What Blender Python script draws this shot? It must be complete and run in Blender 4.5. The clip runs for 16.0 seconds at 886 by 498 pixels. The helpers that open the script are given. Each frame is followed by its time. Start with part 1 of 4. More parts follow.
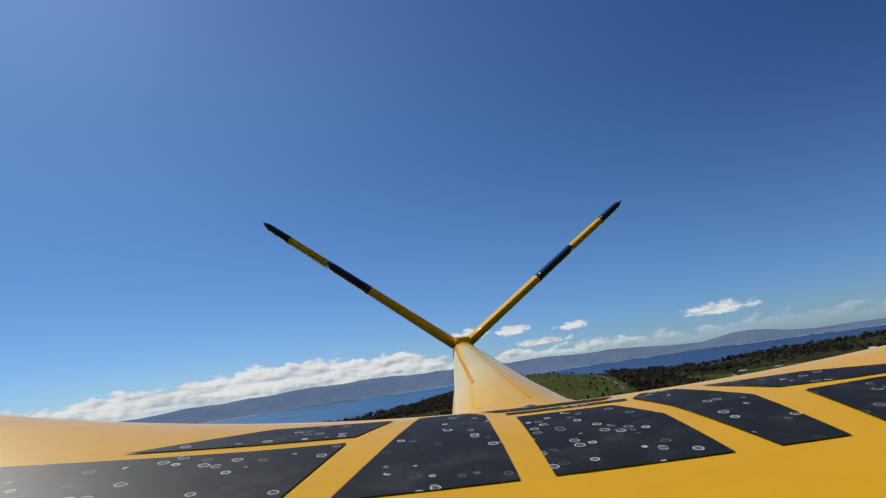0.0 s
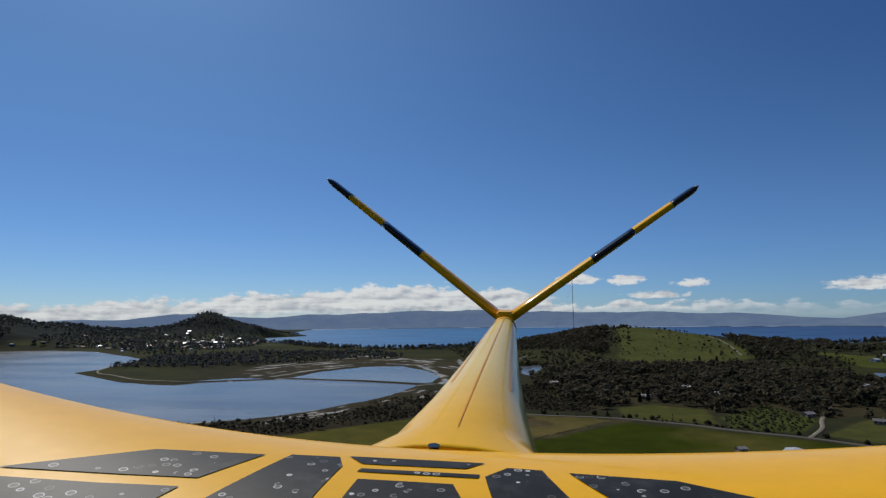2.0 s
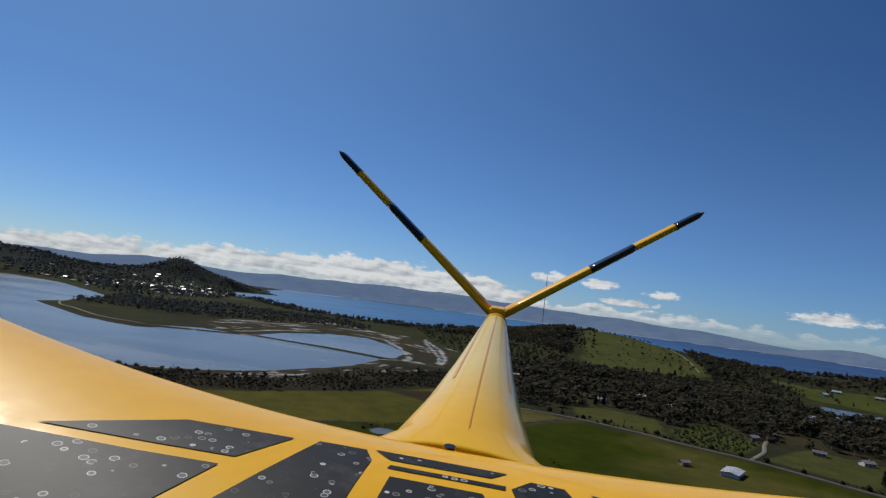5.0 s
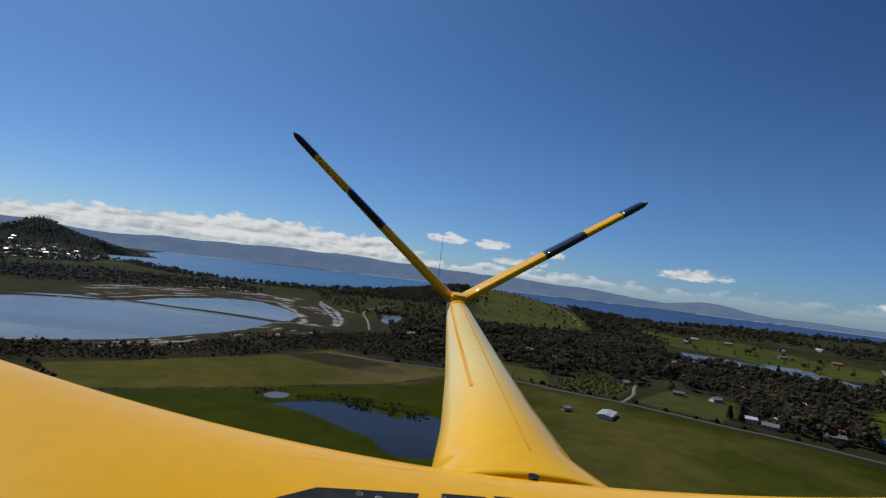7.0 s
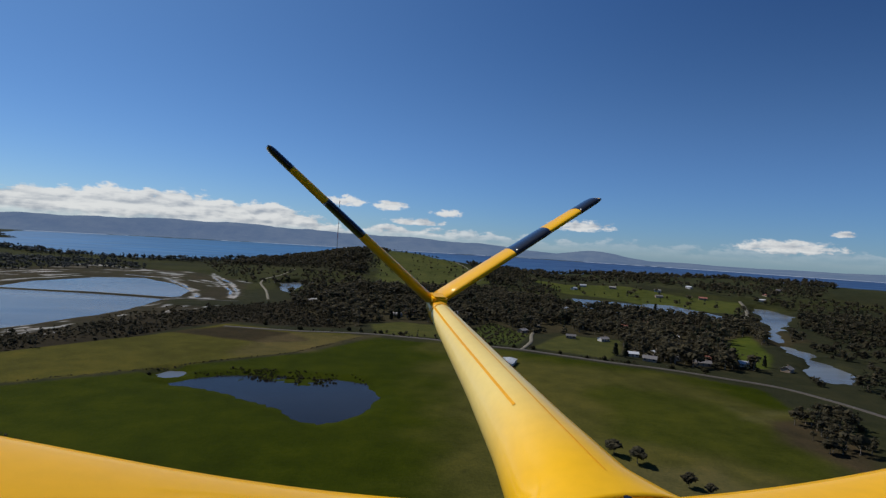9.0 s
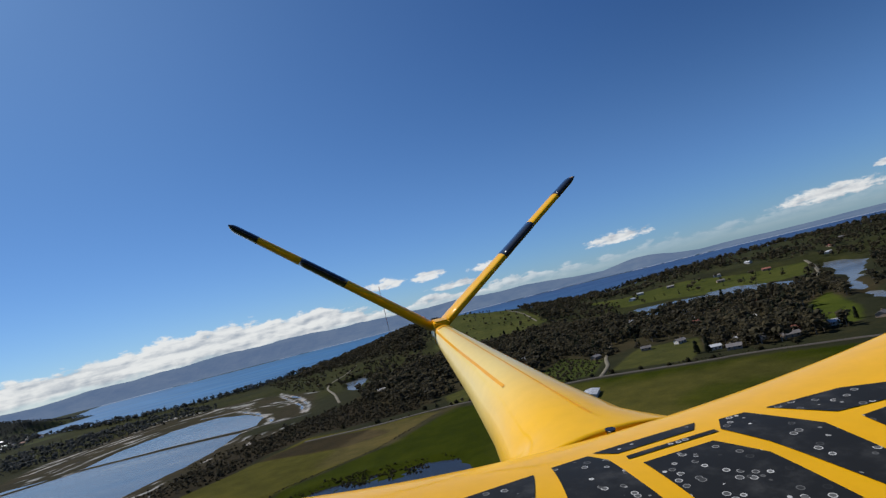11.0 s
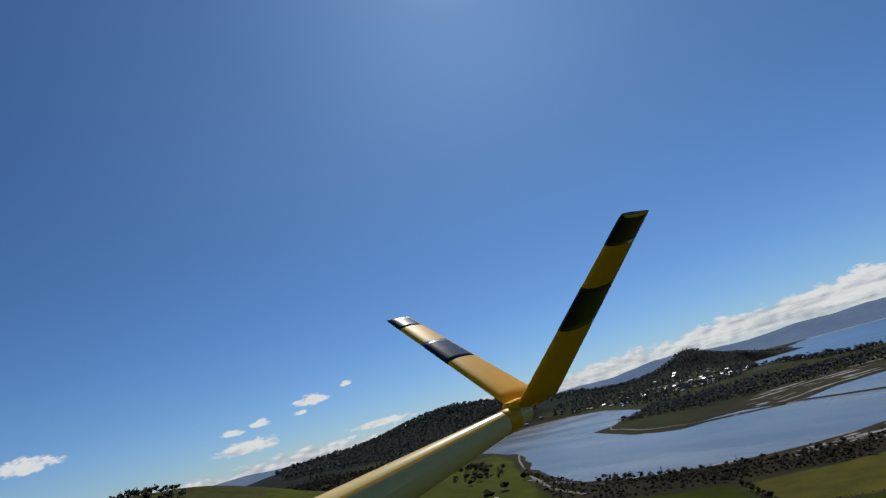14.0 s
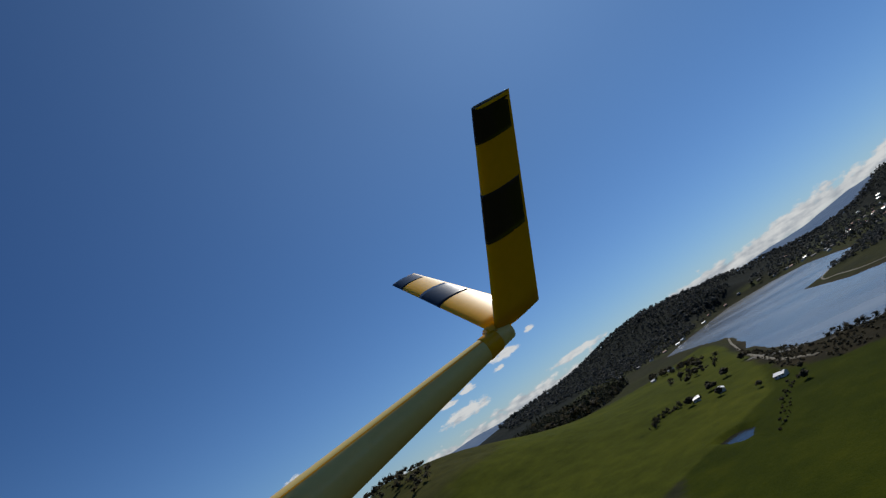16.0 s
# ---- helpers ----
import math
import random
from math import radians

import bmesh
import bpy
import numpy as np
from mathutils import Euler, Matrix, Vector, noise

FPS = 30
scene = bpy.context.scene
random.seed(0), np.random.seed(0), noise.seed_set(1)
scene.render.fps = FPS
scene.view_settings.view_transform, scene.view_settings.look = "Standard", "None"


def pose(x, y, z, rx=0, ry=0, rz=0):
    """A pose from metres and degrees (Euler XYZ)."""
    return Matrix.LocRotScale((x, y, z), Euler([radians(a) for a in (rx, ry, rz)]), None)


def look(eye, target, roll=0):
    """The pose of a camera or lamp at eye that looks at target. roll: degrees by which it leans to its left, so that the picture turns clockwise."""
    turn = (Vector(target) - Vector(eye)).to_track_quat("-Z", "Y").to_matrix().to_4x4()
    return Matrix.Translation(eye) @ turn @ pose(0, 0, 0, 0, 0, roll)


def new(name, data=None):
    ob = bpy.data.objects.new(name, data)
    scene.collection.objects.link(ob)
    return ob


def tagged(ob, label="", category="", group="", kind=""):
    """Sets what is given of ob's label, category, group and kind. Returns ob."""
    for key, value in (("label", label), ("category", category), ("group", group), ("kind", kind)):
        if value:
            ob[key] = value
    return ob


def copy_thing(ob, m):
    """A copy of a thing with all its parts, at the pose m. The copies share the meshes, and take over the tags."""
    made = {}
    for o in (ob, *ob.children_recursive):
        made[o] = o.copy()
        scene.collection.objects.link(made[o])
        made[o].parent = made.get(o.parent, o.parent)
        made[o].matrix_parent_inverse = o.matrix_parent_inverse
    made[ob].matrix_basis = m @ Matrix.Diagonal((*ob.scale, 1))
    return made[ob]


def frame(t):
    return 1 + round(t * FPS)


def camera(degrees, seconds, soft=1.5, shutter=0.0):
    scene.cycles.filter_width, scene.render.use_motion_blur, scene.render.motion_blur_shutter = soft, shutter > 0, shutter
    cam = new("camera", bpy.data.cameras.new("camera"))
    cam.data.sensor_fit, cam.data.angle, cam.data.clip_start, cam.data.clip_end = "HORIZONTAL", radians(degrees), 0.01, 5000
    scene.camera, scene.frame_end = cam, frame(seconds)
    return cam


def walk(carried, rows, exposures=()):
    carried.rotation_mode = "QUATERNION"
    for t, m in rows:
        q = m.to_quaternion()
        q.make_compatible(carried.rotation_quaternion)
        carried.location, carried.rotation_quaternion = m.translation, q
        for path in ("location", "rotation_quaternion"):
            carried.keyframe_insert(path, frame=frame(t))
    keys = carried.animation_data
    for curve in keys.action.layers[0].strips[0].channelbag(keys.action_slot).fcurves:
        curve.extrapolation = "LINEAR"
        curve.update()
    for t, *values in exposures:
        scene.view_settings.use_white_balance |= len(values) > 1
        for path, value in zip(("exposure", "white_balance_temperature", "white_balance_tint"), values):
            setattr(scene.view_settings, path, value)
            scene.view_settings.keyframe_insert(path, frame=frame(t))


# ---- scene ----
# ---- camera and its way ----
cam = camera(77, 16.0, soft=1.3)
# place of the aircraft, its heading to the left of +y, pitch and lean
AIRCRAFT = (-0.5, -13.0, 80.4, 6.5, 7.5, -1.8)
# seconds, place in metres, heading, pitch, lean; the camera keeps above the aircraft, facing its tail
WAY = [
    (0, -0.557, -13.001, 80.341, 0.99, 12.71, -8.37),
    (0.5, -0.497, -12.995, 80.366, 6.04, 10.58, -5.30),
    (1, -0.486, -12.995, 80.376, 7.13, 9.67, -4.13),
    (1.5, -0.450, -12.992, 80.384, 10.31, 8.84, -1.82),
    (2, -0.412, -12.992, 80.404, 13.38, 7.02, -0.58),
    (2.5, -0.391, -12.993, 80.413, 14.86, 6.30, -0.28),
    (3, -0.359, -12.995, 80.430, 17.12, 5.02, 0.68),
    (3.5, -0.388, -13.005, 80.441, 15.61, 3.96, 4.24),
    (3.7, -0.406, -13.008, 80.439, 14.63, 3.94, 6.12),
    (4.4, -0.443, -13.010, 80.428, 12.48, 4.45, 8.51),
    (5.1, -0.461, -13.007, 80.418, 10.97, 5.26, 7.06),
    (5.8, -0.510, -13.009, 80.417, 7.31, 5.35, 7.04),
    (6, -0.535, -13.012, 80.419, 5.61, 5.14, 7.80),
    (6.5, -0.587, -13.020, 80.433, 2.08, 4.14, 9.38),
    (7, -0.607, -13.024, 80.460, 0.23, 2.47, 6.66),
    (7.5, -0.655, -13.030, 80.465, -2.71, 2.27, 7.76),
    (8, -0.651, -13.032, 80.478, -2.48, 1.43, 7.25),
    (8.5, -0.699, -13.044, 80.503, -5.36, 0.25, 5.64),
    (8.7, -0.736, -13.053, 80.520, -7.26, -0.34, 4.70),
    (9.4, -0.880, -13.069, 80.553, -14.22, -0.76, 1.22),
    (10.1, -0.953, -13.065, 80.535, -17.99, 1.05, -3.48),
    (10.8, -0.772, -13.060, 80.468, -11.43, 4.53, -11.20),
    (11, -0.674, -13.047, 80.443, -6.97, 5.79, -14.13),
    (11.5, -0.541, -13.029, 80.403, -0.33, 8.35, -22.18),
    (12, -0.418, -13.008, 80.373, 7.26, 10.61, -28.38),
    (12.5, -0.138, -13.075, 80.427, 21.50, 14.33, -27.22),
    (13, 0.174, -12.932, 80.448, 34.32, 18.07, -26.67),
    (13.5, 0.384, -12.726, 80.455, 46.84, 19.45, -20.84),
    (14, 0.472, -12.548, 80.408, 55.78, 16.89, -15.18),
    (14.5, 0.476, -12.459, 80.342, 58.45, 15.81, -18.16),
    (15, 0.527, -12.321, 80.287, 64.96, 16.21, -18.65),
    (15.5, 0.564, -12.230, 80.225, 68.44, 16.69, -25.32),
    (16, 0.588, -12.148, 80.235, 71.64, 17.63, -32.83),
]


def aimed(x, y, z, yaw, pitch, lean):
    a, b = radians(yaw), radians(pitch)
    ahead = Vector((-math.sin(a) * math.cos(b), math.cos(a) * math.cos(b), math.sin(b)))
    eye = Vector((x, y, z))
    return look(eye, eye + ahead, lean)


ROWS = [(r[0], aimed(*r[1:])) for r in WAY]
walk(cam, ROWS, exposures=[(0.0, 0.15), (2.0, 0.0), (8.7, 0.06), (11.0, 0.22), (12.0, 0.24), (13.5, 0.1), (14.5, 0.0), (16.0, -0.12)])

# ---- sky and sun ----
SUN_AZ, SUN_EL = 46.0, 46.0
sun_dir = Vector((-math.sin(radians(SUN_AZ)) * math.cos(radians(SUN_EL)), math.cos(radians(SUN_AZ)) * math.cos(radians(SUN_EL)), math.sin(radians(SUN_EL))))
sun = new("sun", bpy.data.lights.new("sun", "SUN"))
sun.data.energy, sun.data.angle, sun.data.color = 3.8, radians(0.53), (1.0, 0.95, 0.87)
sun.matrix_world = look(sun_dir * 100, (0, 0, 0))


class Nodes:
    """Short names for building a node tree."""

    def __init__(self, tree):
        self.tree = tree
        tree.nodes.clear()

    def add(self, kind, **sockets):
        n = self.tree.nodes.new(kind)
        for key, value in sockets.items():
            if key in n.inputs:
                self.feed(n.inputs[key], value)
        return n

    def feed(self, socket, value):
        if isinstance(value, bpy.types.NodeSocket):
            self.tree.links.new(value, socket)
        else:
            socket.default_value = value

    def math(self, op, a, b=0.0, c=0.0, clamp=False):
        n = self.tree.nodes.new("ShaderNodeMath")
        n.operation, n.use_clamp = op, clamp
        for s, v in zip(n.inputs, (a, b, c)):
            self.feed(s, v)
        return n.outputs[0]

    def noise(self, vector, scale, detail=4.0, rough=0.55):
        n = self.tree.nodes.new("ShaderNodeTexNoise")
        self.feed(n.inputs["Vector"], vector)
        n.inputs["Scale"].default_value, n.inputs["Detail"].default_value, n.inputs["Roughness"].default_value = scale, detail, rough
        return n.outputs[0]

    def ramp(self, value, *stops):
        n = self.tree.nodes.new("ShaderNodeValToRGB")
        self.feed(n.inputs[0], value)
        e = n.color_ramp.elements
        while len(e) < len(stops):
            e.new(0.5)
        for el, (p, c) in zip(e, stops):
            el.position = p
            el.color = (*c, 1) if len(c) == 3 else c
        return n.outputs[0]

    def span(self, value, a, b, c=0.0, d=1.0):
        n = self.tree.nodes.new("ShaderNodeMapRange")
        n.interpolation_type = "SMOOTHSTEP"
        for s, v in zip(n.inputs, (value, a, b, c, d)):
            self.feed(s, v)
        return n.outputs[0]

    def mix(self, fac, a, b, blend="MIX"):
        n = self.tree.nodes.new("ShaderNodeMix")
        n.data_type, n.blend_type = "RGBA", blend
        self.feed(n.inputs[0], fac)
        self.feed(n.inputs[6], a)
        self.feed(n.inputs[7], b)
        return n.outputs[2]

    def scaled(self, vector, x, y, z):
        n = self.tree.nodes.new("ShaderNodeVectorMath")
        n.operation = "MULTIPLY"
        self.feed(n.inputs[0], vector)
        n.inputs[1].default_value = (x, y, z)
        return n.outputs[0]


world = bpy.data.worlds.new("sky")
scene.world = world
world.use_nodes = True
w = Nodes(world.node_tree)
sky = w.add("ShaderNodeTexSky")
sky.sky_type, sky.sun_disc = "NISHITA", False
sky.sun_elevation, sky.sun_rotation = radians(SUN_EL), radians(-SUN_AZ)
sky.air_density, sky.dust_density, sky.ozone_density, sky.altitude = 0.9, 0.05, 5.0, 80
where = w.add("ShaderNodeTexCoord").outputs["Generated"]
axis = w.add("ShaderNodeSeparateXYZ", Vector=where)
dx, dy, dz = axis.outputs
azim = w.math("MULTIPLY", w.math("ARCTAN2", w.math("MULTIPLY", dx, -1.0), dy), 180 / math.pi)
elev = w.math("MULTIPLY", w.math("ARCSINE", dz), 180 / math.pi)
both = w.add("ShaderNodeCombineXYZ", X=azim, Y=w.math("MULTIPLY", elev, 2.2), Z=0.0).outputs[0]
puff = w.noise(both, 0.55, 7.0, 0.58)
soft = w.noise(both, 0.16, 4.0, 0.5)
# a long bank of cumulus over the far shore, thinning out to the east
top = w.ramp(w.span(azim, -60, 120), (0.0, (0.10,) * 3), (0.26, (0.12,) * 3), (0.31, (0.30,) * 3), (0.40, (0.33,) * 3), (0.50, (0.25,) * 3), (0.66, (0.13,) * 3), (1.0, (0.06,) * 3))
top = w.math("MULTIPLY", top, 10.0)
edge = w.math("ADD", top, w.math("MULTIPLY", w.math("SUBTRACT", puff, 0.5), 3.0))
edge = w.math("ADD", edge, w.math("MULTIPLY", w.math("SUBTRACT", soft, 0.5), 2.2))
bank = w.span(w.math("SUBTRACT", edge, elev), -0.10, 0.40)
floor_ = w.math("ADD", w.span(azim, 30, 58, 0.55, -0.6), w.math("MULTIPLY", w.math("SUBTRACT", w.noise(both, 0.3, 4.0), 0.5), 1.6))
under = w.span(w.math("SUBTRACT", elev, floor_), -0.35, 0.45, 0.35, 1.0)
bank = w.math("MULTIPLY", bank, w.math("MULTIPLY", under, w.span(azim, -30, 0, 0.25, 1.0)))
cover = bank
# small fair-weather clouds: heading, height, half width, half height in degrees
PUFFS = [(-0.3, 3.5, 2.3, 0.75), (-4.7, 3.35, 2.2, 0.7), (-10.5, 2.95, 1.9, 0.55), (-24, 2.35, 3.3, 0.8), (-42, 1.3, 4.5, 0.9), (-46, 2.6, 1.0, 0.4), (-52, 2.2, 3.0, 0.9),
         (72.2, 5.3, 1.9, 0.75), (77.1, 4.3, 1.0, 0.5), (79.6, 4.0, 1.3, 0.4), (78.5, 2.4, 3.0, 0.9), (68.7, 6.1, 0.7, 0.35), (66.0, 1.6, 3.5, 0.5), (-7.5, 1.9, 3.2, 0.5), (73.5, 4.4, 0.8, 0.3), (95, 5.0, 2.5, 0.9)]
wob = w.math("MULTIPLY", w.math("SUBTRACT", w.noise(both, 0.9, 6.0, 0.62), 0.5), 3.2)
for a, e, hw, hh in PUFFS:
    u = w.math("DIVIDE", w.math("SUBTRACT", azim, a), hw)
    low = w.math("SUBTRACT", elev, e)
    v = w.math("DIVIDE", low, hh)
    v = w.math("MULTIPLY", v, w.span(low, -0.1, 0.1, 1.7, 1.0))
    r = w.math("ADD", w.math("POWER", w.math("ABSOLUTE", u), 2.0), w.math("POWER", w.math("ABSOLUTE", v), 2.0))
    one = w.span(w.math("ADD", r, wob), 1.0, 0.25)
    cover = w.math("MAXIMUM", cover, one)
cover = w.math("MULTIPLY", cover, w.span(elev, -0.4, 0.2))
aside = w.add("ShaderNodeVectorMath")
w.feed(aside.inputs[0], both)
aside.inputs[1].default_value = (0.35, 0.75, 0.0)
relief = w.math("SUBTRACT", w.noise(both, 0.55, 5.0, 0.52), w.noise(aside.outputs[0], 0.55, 5.0, 0.52))
layers = w.noise(w.add("ShaderNodeCombineXYZ", X=w.math("MULTIPLY", azim, 0.16), Y=w.math("MULTIPLY", elev, 1.7), Z=3.0).outputs[0], 1.0, 5.0, 0.55)
lit = w.math("ADD", w.math("MULTIPLY", relief, 1.5), w.math("ADD", w.math("MULTIPLY", layers, 1.5), w.math("MULTIPLY", elev, 0.10)))
lit = w.span(lit, 0.15, 1.25)
white = w.mix(lit, (4.3, 4.9, 5.9, 1), (11.2, 11.3, 11.2, 1))
low = w.mix(w.span(elev, 0.5, 22), (0.70, 0.90, 1.18, 1), (0.66, 0.90, 1.12, 1))
low = w.mix(w.math("MULTIPLY", w.span(azim, 30, -25), w.span(elev, 14, 0.5)), low, (0.54, 0.80, 1.20, 1))
deep = w.mix(1.0, sky.outputs[0], low, "MULTIPLY")
# clear air: a broad whitish glow round the sun, deepest blue at a right angle to it
toward = w.add("ShaderNodeVectorMath")
toward.operation = "DOT_PRODUCT"
w.feed(toward.inputs[0], where)
toward.inputs[1].default_value = sun_dir
apart = w.math("MULTIPLY", w.math("ARCCOSINE", toward.outputs["Value"]), 180 / math.pi)
glow = w.ramp(w.math("DIVIDE", apart, 110.0), (0.0, (2.9, 2.3, 1.8)), (0.07, (2.2, 1.80, 1.45)), (0.20, (1.58, 1.36, 1.18)), (0.36, (1.10, 1.06, 1.04)), (0.55, (0.68, 0.78, 0.90)), (0.76, (0.33, 0.45, 0.62)), (1.0, (0.26, 0.38, 0.56)))
glow = w.mix(w.span(elev, 3, 34), (1, 1, 1, 1), glow)
deep = w.mix(1.0, deep, glow, "MULTIPLY")
whole = w.mix(w.math("MULTIPLY", cover, 0.93), deep, white)
back = w.add("ShaderNodeBackground", Color=whole, Strength=0.062)
w.tree.links.new(back.outputs[0], w.add("ShaderNodeOutputWorld").inputs[0])


# ---- materials ----
def material(name, colour=(0.5, 0.5, 0.5), rough=0.8, metal=0.0, grain=0.0, scale=4.0, bump=0.0, islands=0.0, objects=0.0, coat=0.0, spec=0.5, leafy=0.0):
    m = bpy.data.materials.new(name)
    m.use_nodes = True
    n = Nodes(m.node_tree)
    at = n.add("ShaderNodeTexCoord").outputs["Object"]
    col = (*colour, 1)
    fine = n.noise(at, scale, 5.0)
    if grain:
        wide = n.noise(at, scale * 0.17, 3.0)
        both = n.math("ADD", n.math("MULTIPLY", fine, 0.6), n.math("MULTIPLY", wide, 0.4))
        col = n.mix(1.0, col, n.ramp(both, (0.3, (1 - grain,) * 3), (0.7, (1 + grain,) * 3)), "MULTIPLY")
    if islands:
        geo = n.add("ShaderNodeNewGeometry").outputs["Random Per Island"]
        col = n.mix(1.0, col, n.ramp(geo, (0.0, (1 - islands, 1 - islands, 1 - islands * 0.6)), (0.5, (1, 1, 1)), (1.0, (1 + islands * 1.1, 1 + islands * 0.8, 1 + islands * 0.5))), "MULTIPLY")
    if objects:
        rnd = n.add("ShaderNodeObjectInfo").outputs["Random"]
        col = n.mix(1.0, col, n.ramp(rnd, (0.0, (1 - objects,) * 3), (1.0, (1 + objects,) * 3)), "MULTIPLY")
    p = n.add("ShaderNodeBsdfPrincipled", Roughness=rough, Metallic=metal)
    n.feed(p.inputs["Base Color"], col)
    p.inputs["Specular IOR Level"].default_value = spec
    p.inputs["Coat Weight"].default_value = coat
    p.inputs["Coat Roughness"].default_value = 0.05
    if bump:
        b = n.add("ShaderNodeBump", Height=fine, Distance=bump)
        n.tree.links.new(b.outputs[0], p.inputs["Normal"])
    out = p.outputs[0]
    if leafy:
        glow = n.add("ShaderNodeBsdfTranslucent")
        n.feed(glow.inputs["Color"], col)
        both = n.add("ShaderNodeMixShader", Fac=leafy)
        n.tree.links.new(p.outputs[0], both.inputs[1])
        n.tree.links.new(glow.outputs[0], both.inputs[2])
        out = both.outputs[0]
    n.tree.links.new(out, n.add("ShaderNodeOutputMaterial").inputs[0])
    return m


def land_material():
    m = bpy.data.materials.new("land")
    m.use_nodes = True
    n = Nodes(m.node_tree)
    tint = n.add("ShaderNodeAttribute")
    tint.attribute_name = "cover"
    at = n.add("ShaderNodeTexCoord").outputs["Object"]
    wide, mid, fine = n.noise(at, 0.012, 4.0), n.noise(at, 0.07, 5.0, 0.6), n.noise(at, 0.8, 4.0, 0.65)
    k = n.math("ADD", n.math("MULTIPLY", wide, 0.32), n.math("ADD", n.math("MULTIPLY", mid, 0.38), n.math("MULTIPLY", fine, 0.30)))
    shade = n.ramp(k, (0.30, (0.42, 0.48, 0.45)), (0.5, (1, 1, 1)), (0.70, (1.75, 1.5, 1.35)))
    col = n.mix(1.0, tint.outputs["Color"], shade, "MULTIPLY")
    p = n.add("ShaderNodeBsdfPrincipled", Roughness=0.95)
    n.feed(p.inputs["Base Color"], col)
    p.inputs["Specular IOR Level"].default_value = 0.02
    b = n.add("ShaderNodeBump", Height=n.math("ADD", mid, fine), Distance=0.5, Strength=0.7)
    n.tree.links.new(b.outputs[0], p.inputs["Normal"])
    n.tree.links.new(p.outputs[0], n.add("ShaderNodeOutputMaterial").inputs[0])
    return m


def water_material(name, colour, wave, rough, shine=0.5, deep=None):
    m = bpy.data.materials.new(name)
    m.use_nodes = True
    n = Nodes(m.node_tree)
    at = n.add("ShaderNodeTexCoord").outputs["Object"]
    big = n.noise(n.scaled(at, 1.0, 2.2, 1.0), 0.004, 4.0, 0.6)
    small = n.noise(n.scaled(at, 1.0, 1.6, 1.0), 0.35, 5.0, 0.65)
    tiny = n.noise(at, 1.6, 3.0, 0.6)
    p = n.add("ShaderNodeBsdfPrincipled", Metallic=0.0)
    # wind streaks, cloud reflections and pale sandbanks, all put into the colour
    streak = n.noise(n.scaled(at, 0.35, 1.6, 1.0), 0.006, 5.0, 0.62)
    tint = n.mix(n.span(n.math("ADD", n.math("MULTIPLY", big, 0.5), n.math("MULTIPLY", streak, 0.5)), 0.34, 0.66), (*[c * 0.6 for c in colour], 1), (*[c * 1.4 for c in colour], 1))
    if deep:
        # darker navy eastward: the bay's change in cloud reflection, put into its colour
        tint = n.mix(n.span(n.add("ShaderNodeSeparateXYZ", Vector=at).outputs[0], -700.0, 1300.0), tint, (*deep, 1))
    n.feed(p.inputs["Base Color"], tint)
    n.feed(p.inputs["Roughness"], n.math("ADD", n.math("MULTIPLY", n.span(big, 0.15, 0.85), rough * 0.5), rough * 0.75))
    p.inputs["IOR"].default_value = 1.33
    p.inputs["Specular IOR Level"].default_value = shine
    b = n.add("ShaderNodeBump", Height=n.math("ADD", small, n.math("MULTIPLY", tiny, 0.3)), Distance=wave)
    n.feed(b.inputs["Strength"], n.span(big, 0.2, 0.8, 0.5, 0.9))
    n.tree.links.new(b.outputs[0], p.inputs["Normal"])
    n.tree.links.new(p.outputs[0], n.add("ShaderNodeOutputMaterial").inputs[0])
    return m


LAND = land_material()
BAY = water_material("bay_water", (0.024, 0.108, 0.232), 0.05, 0.36, 0.32, (0.018, 0.042, 0.115))
CALM = water_material("estuary_water", (0.118, 0.130, 0.136), 0.006, 0.22, 0.30)
POND = water_material("pond_water", (0.018, 0.018, 0.018), 0.10, 0.14, 0.17)
LEAF = material("eucalypt_leaves", (0.060, 0.054, 0.032), 0.75, grain=0.35, scale=0.6, islands=0.35, objects=0.2, spec=0.1, leafy=0.4)
# leaves of the far woods, paled and blued: distance haze put into the colour
HAZED_LEAF = material("hazed_gum_leaves", (0.066, 0.074, 0.072), 0.75, grain=0.25, scale=0.3, islands=0.2, spec=0.1, leafy=0.4)
PINE = material("pine_needles", (0.026, 0.031, 0.017), 0.8, grain=0.3, scale=0.6, islands=0.3, objects=0.2, spec=0.1, leafy=0.35)
BUSH = material("scrub_leaves", (0.050, 0.048, 0.024), 0.8, grain=0.35, scale=0.8, islands=0.4, objects=0.2, spec=0.1, leafy=0.4)
BARK = material("grey_bark", (0.17, 0.14, 0.11), 0.9, grain=0.4, scale=3.0, bump=0.02)
ROADM = material("worn_asphalt", (0.060, 0.051, 0.040), 0.9, grain=0.35, scale=0.7)
DIRT = material("gravel_track", (0.13, 0.115, 0.08), 0.95, grain=0.45, scale=0.5)
WHITE = material("white_wall_paint", (0.50, 0.48, 0.44), 0.7, grain=0.12, scale=1.5, objects=0.15)
BRICKW = material("tan_brick_wall", (0.33, 0.24, 0.17), 0.85, grain=0.2, scale=3.0, objects=0.2)
TIN = material("pale_metal_roof", (0.55, 0.56, 0.57), 0.45, metal=0.3, grain=0.1, scale=0.6, objects=0.15)
TILE = material("grey_tile_roof", (0.16, 0.15, 0.15), 0.8, grain=0.25, scale=1.2, objects=0.35)
RUST = material("red_iron_roof", (0.28, 0.10, 0.07), 0.7, grain=0.25, scale=1.0, objects=0.2)
PANE = material("window_glass", (0.03, 0.04, 0.05), 0.1)
STEEL = material("galvanised_steel", (0.42, 0.42, 0.43), 0.5, metal=0.6, grain=0.15, scale=2.0)
REDS = material("red_mast_paint", (0.45, 0.06, 0.04), 0.6, grain=0.15)
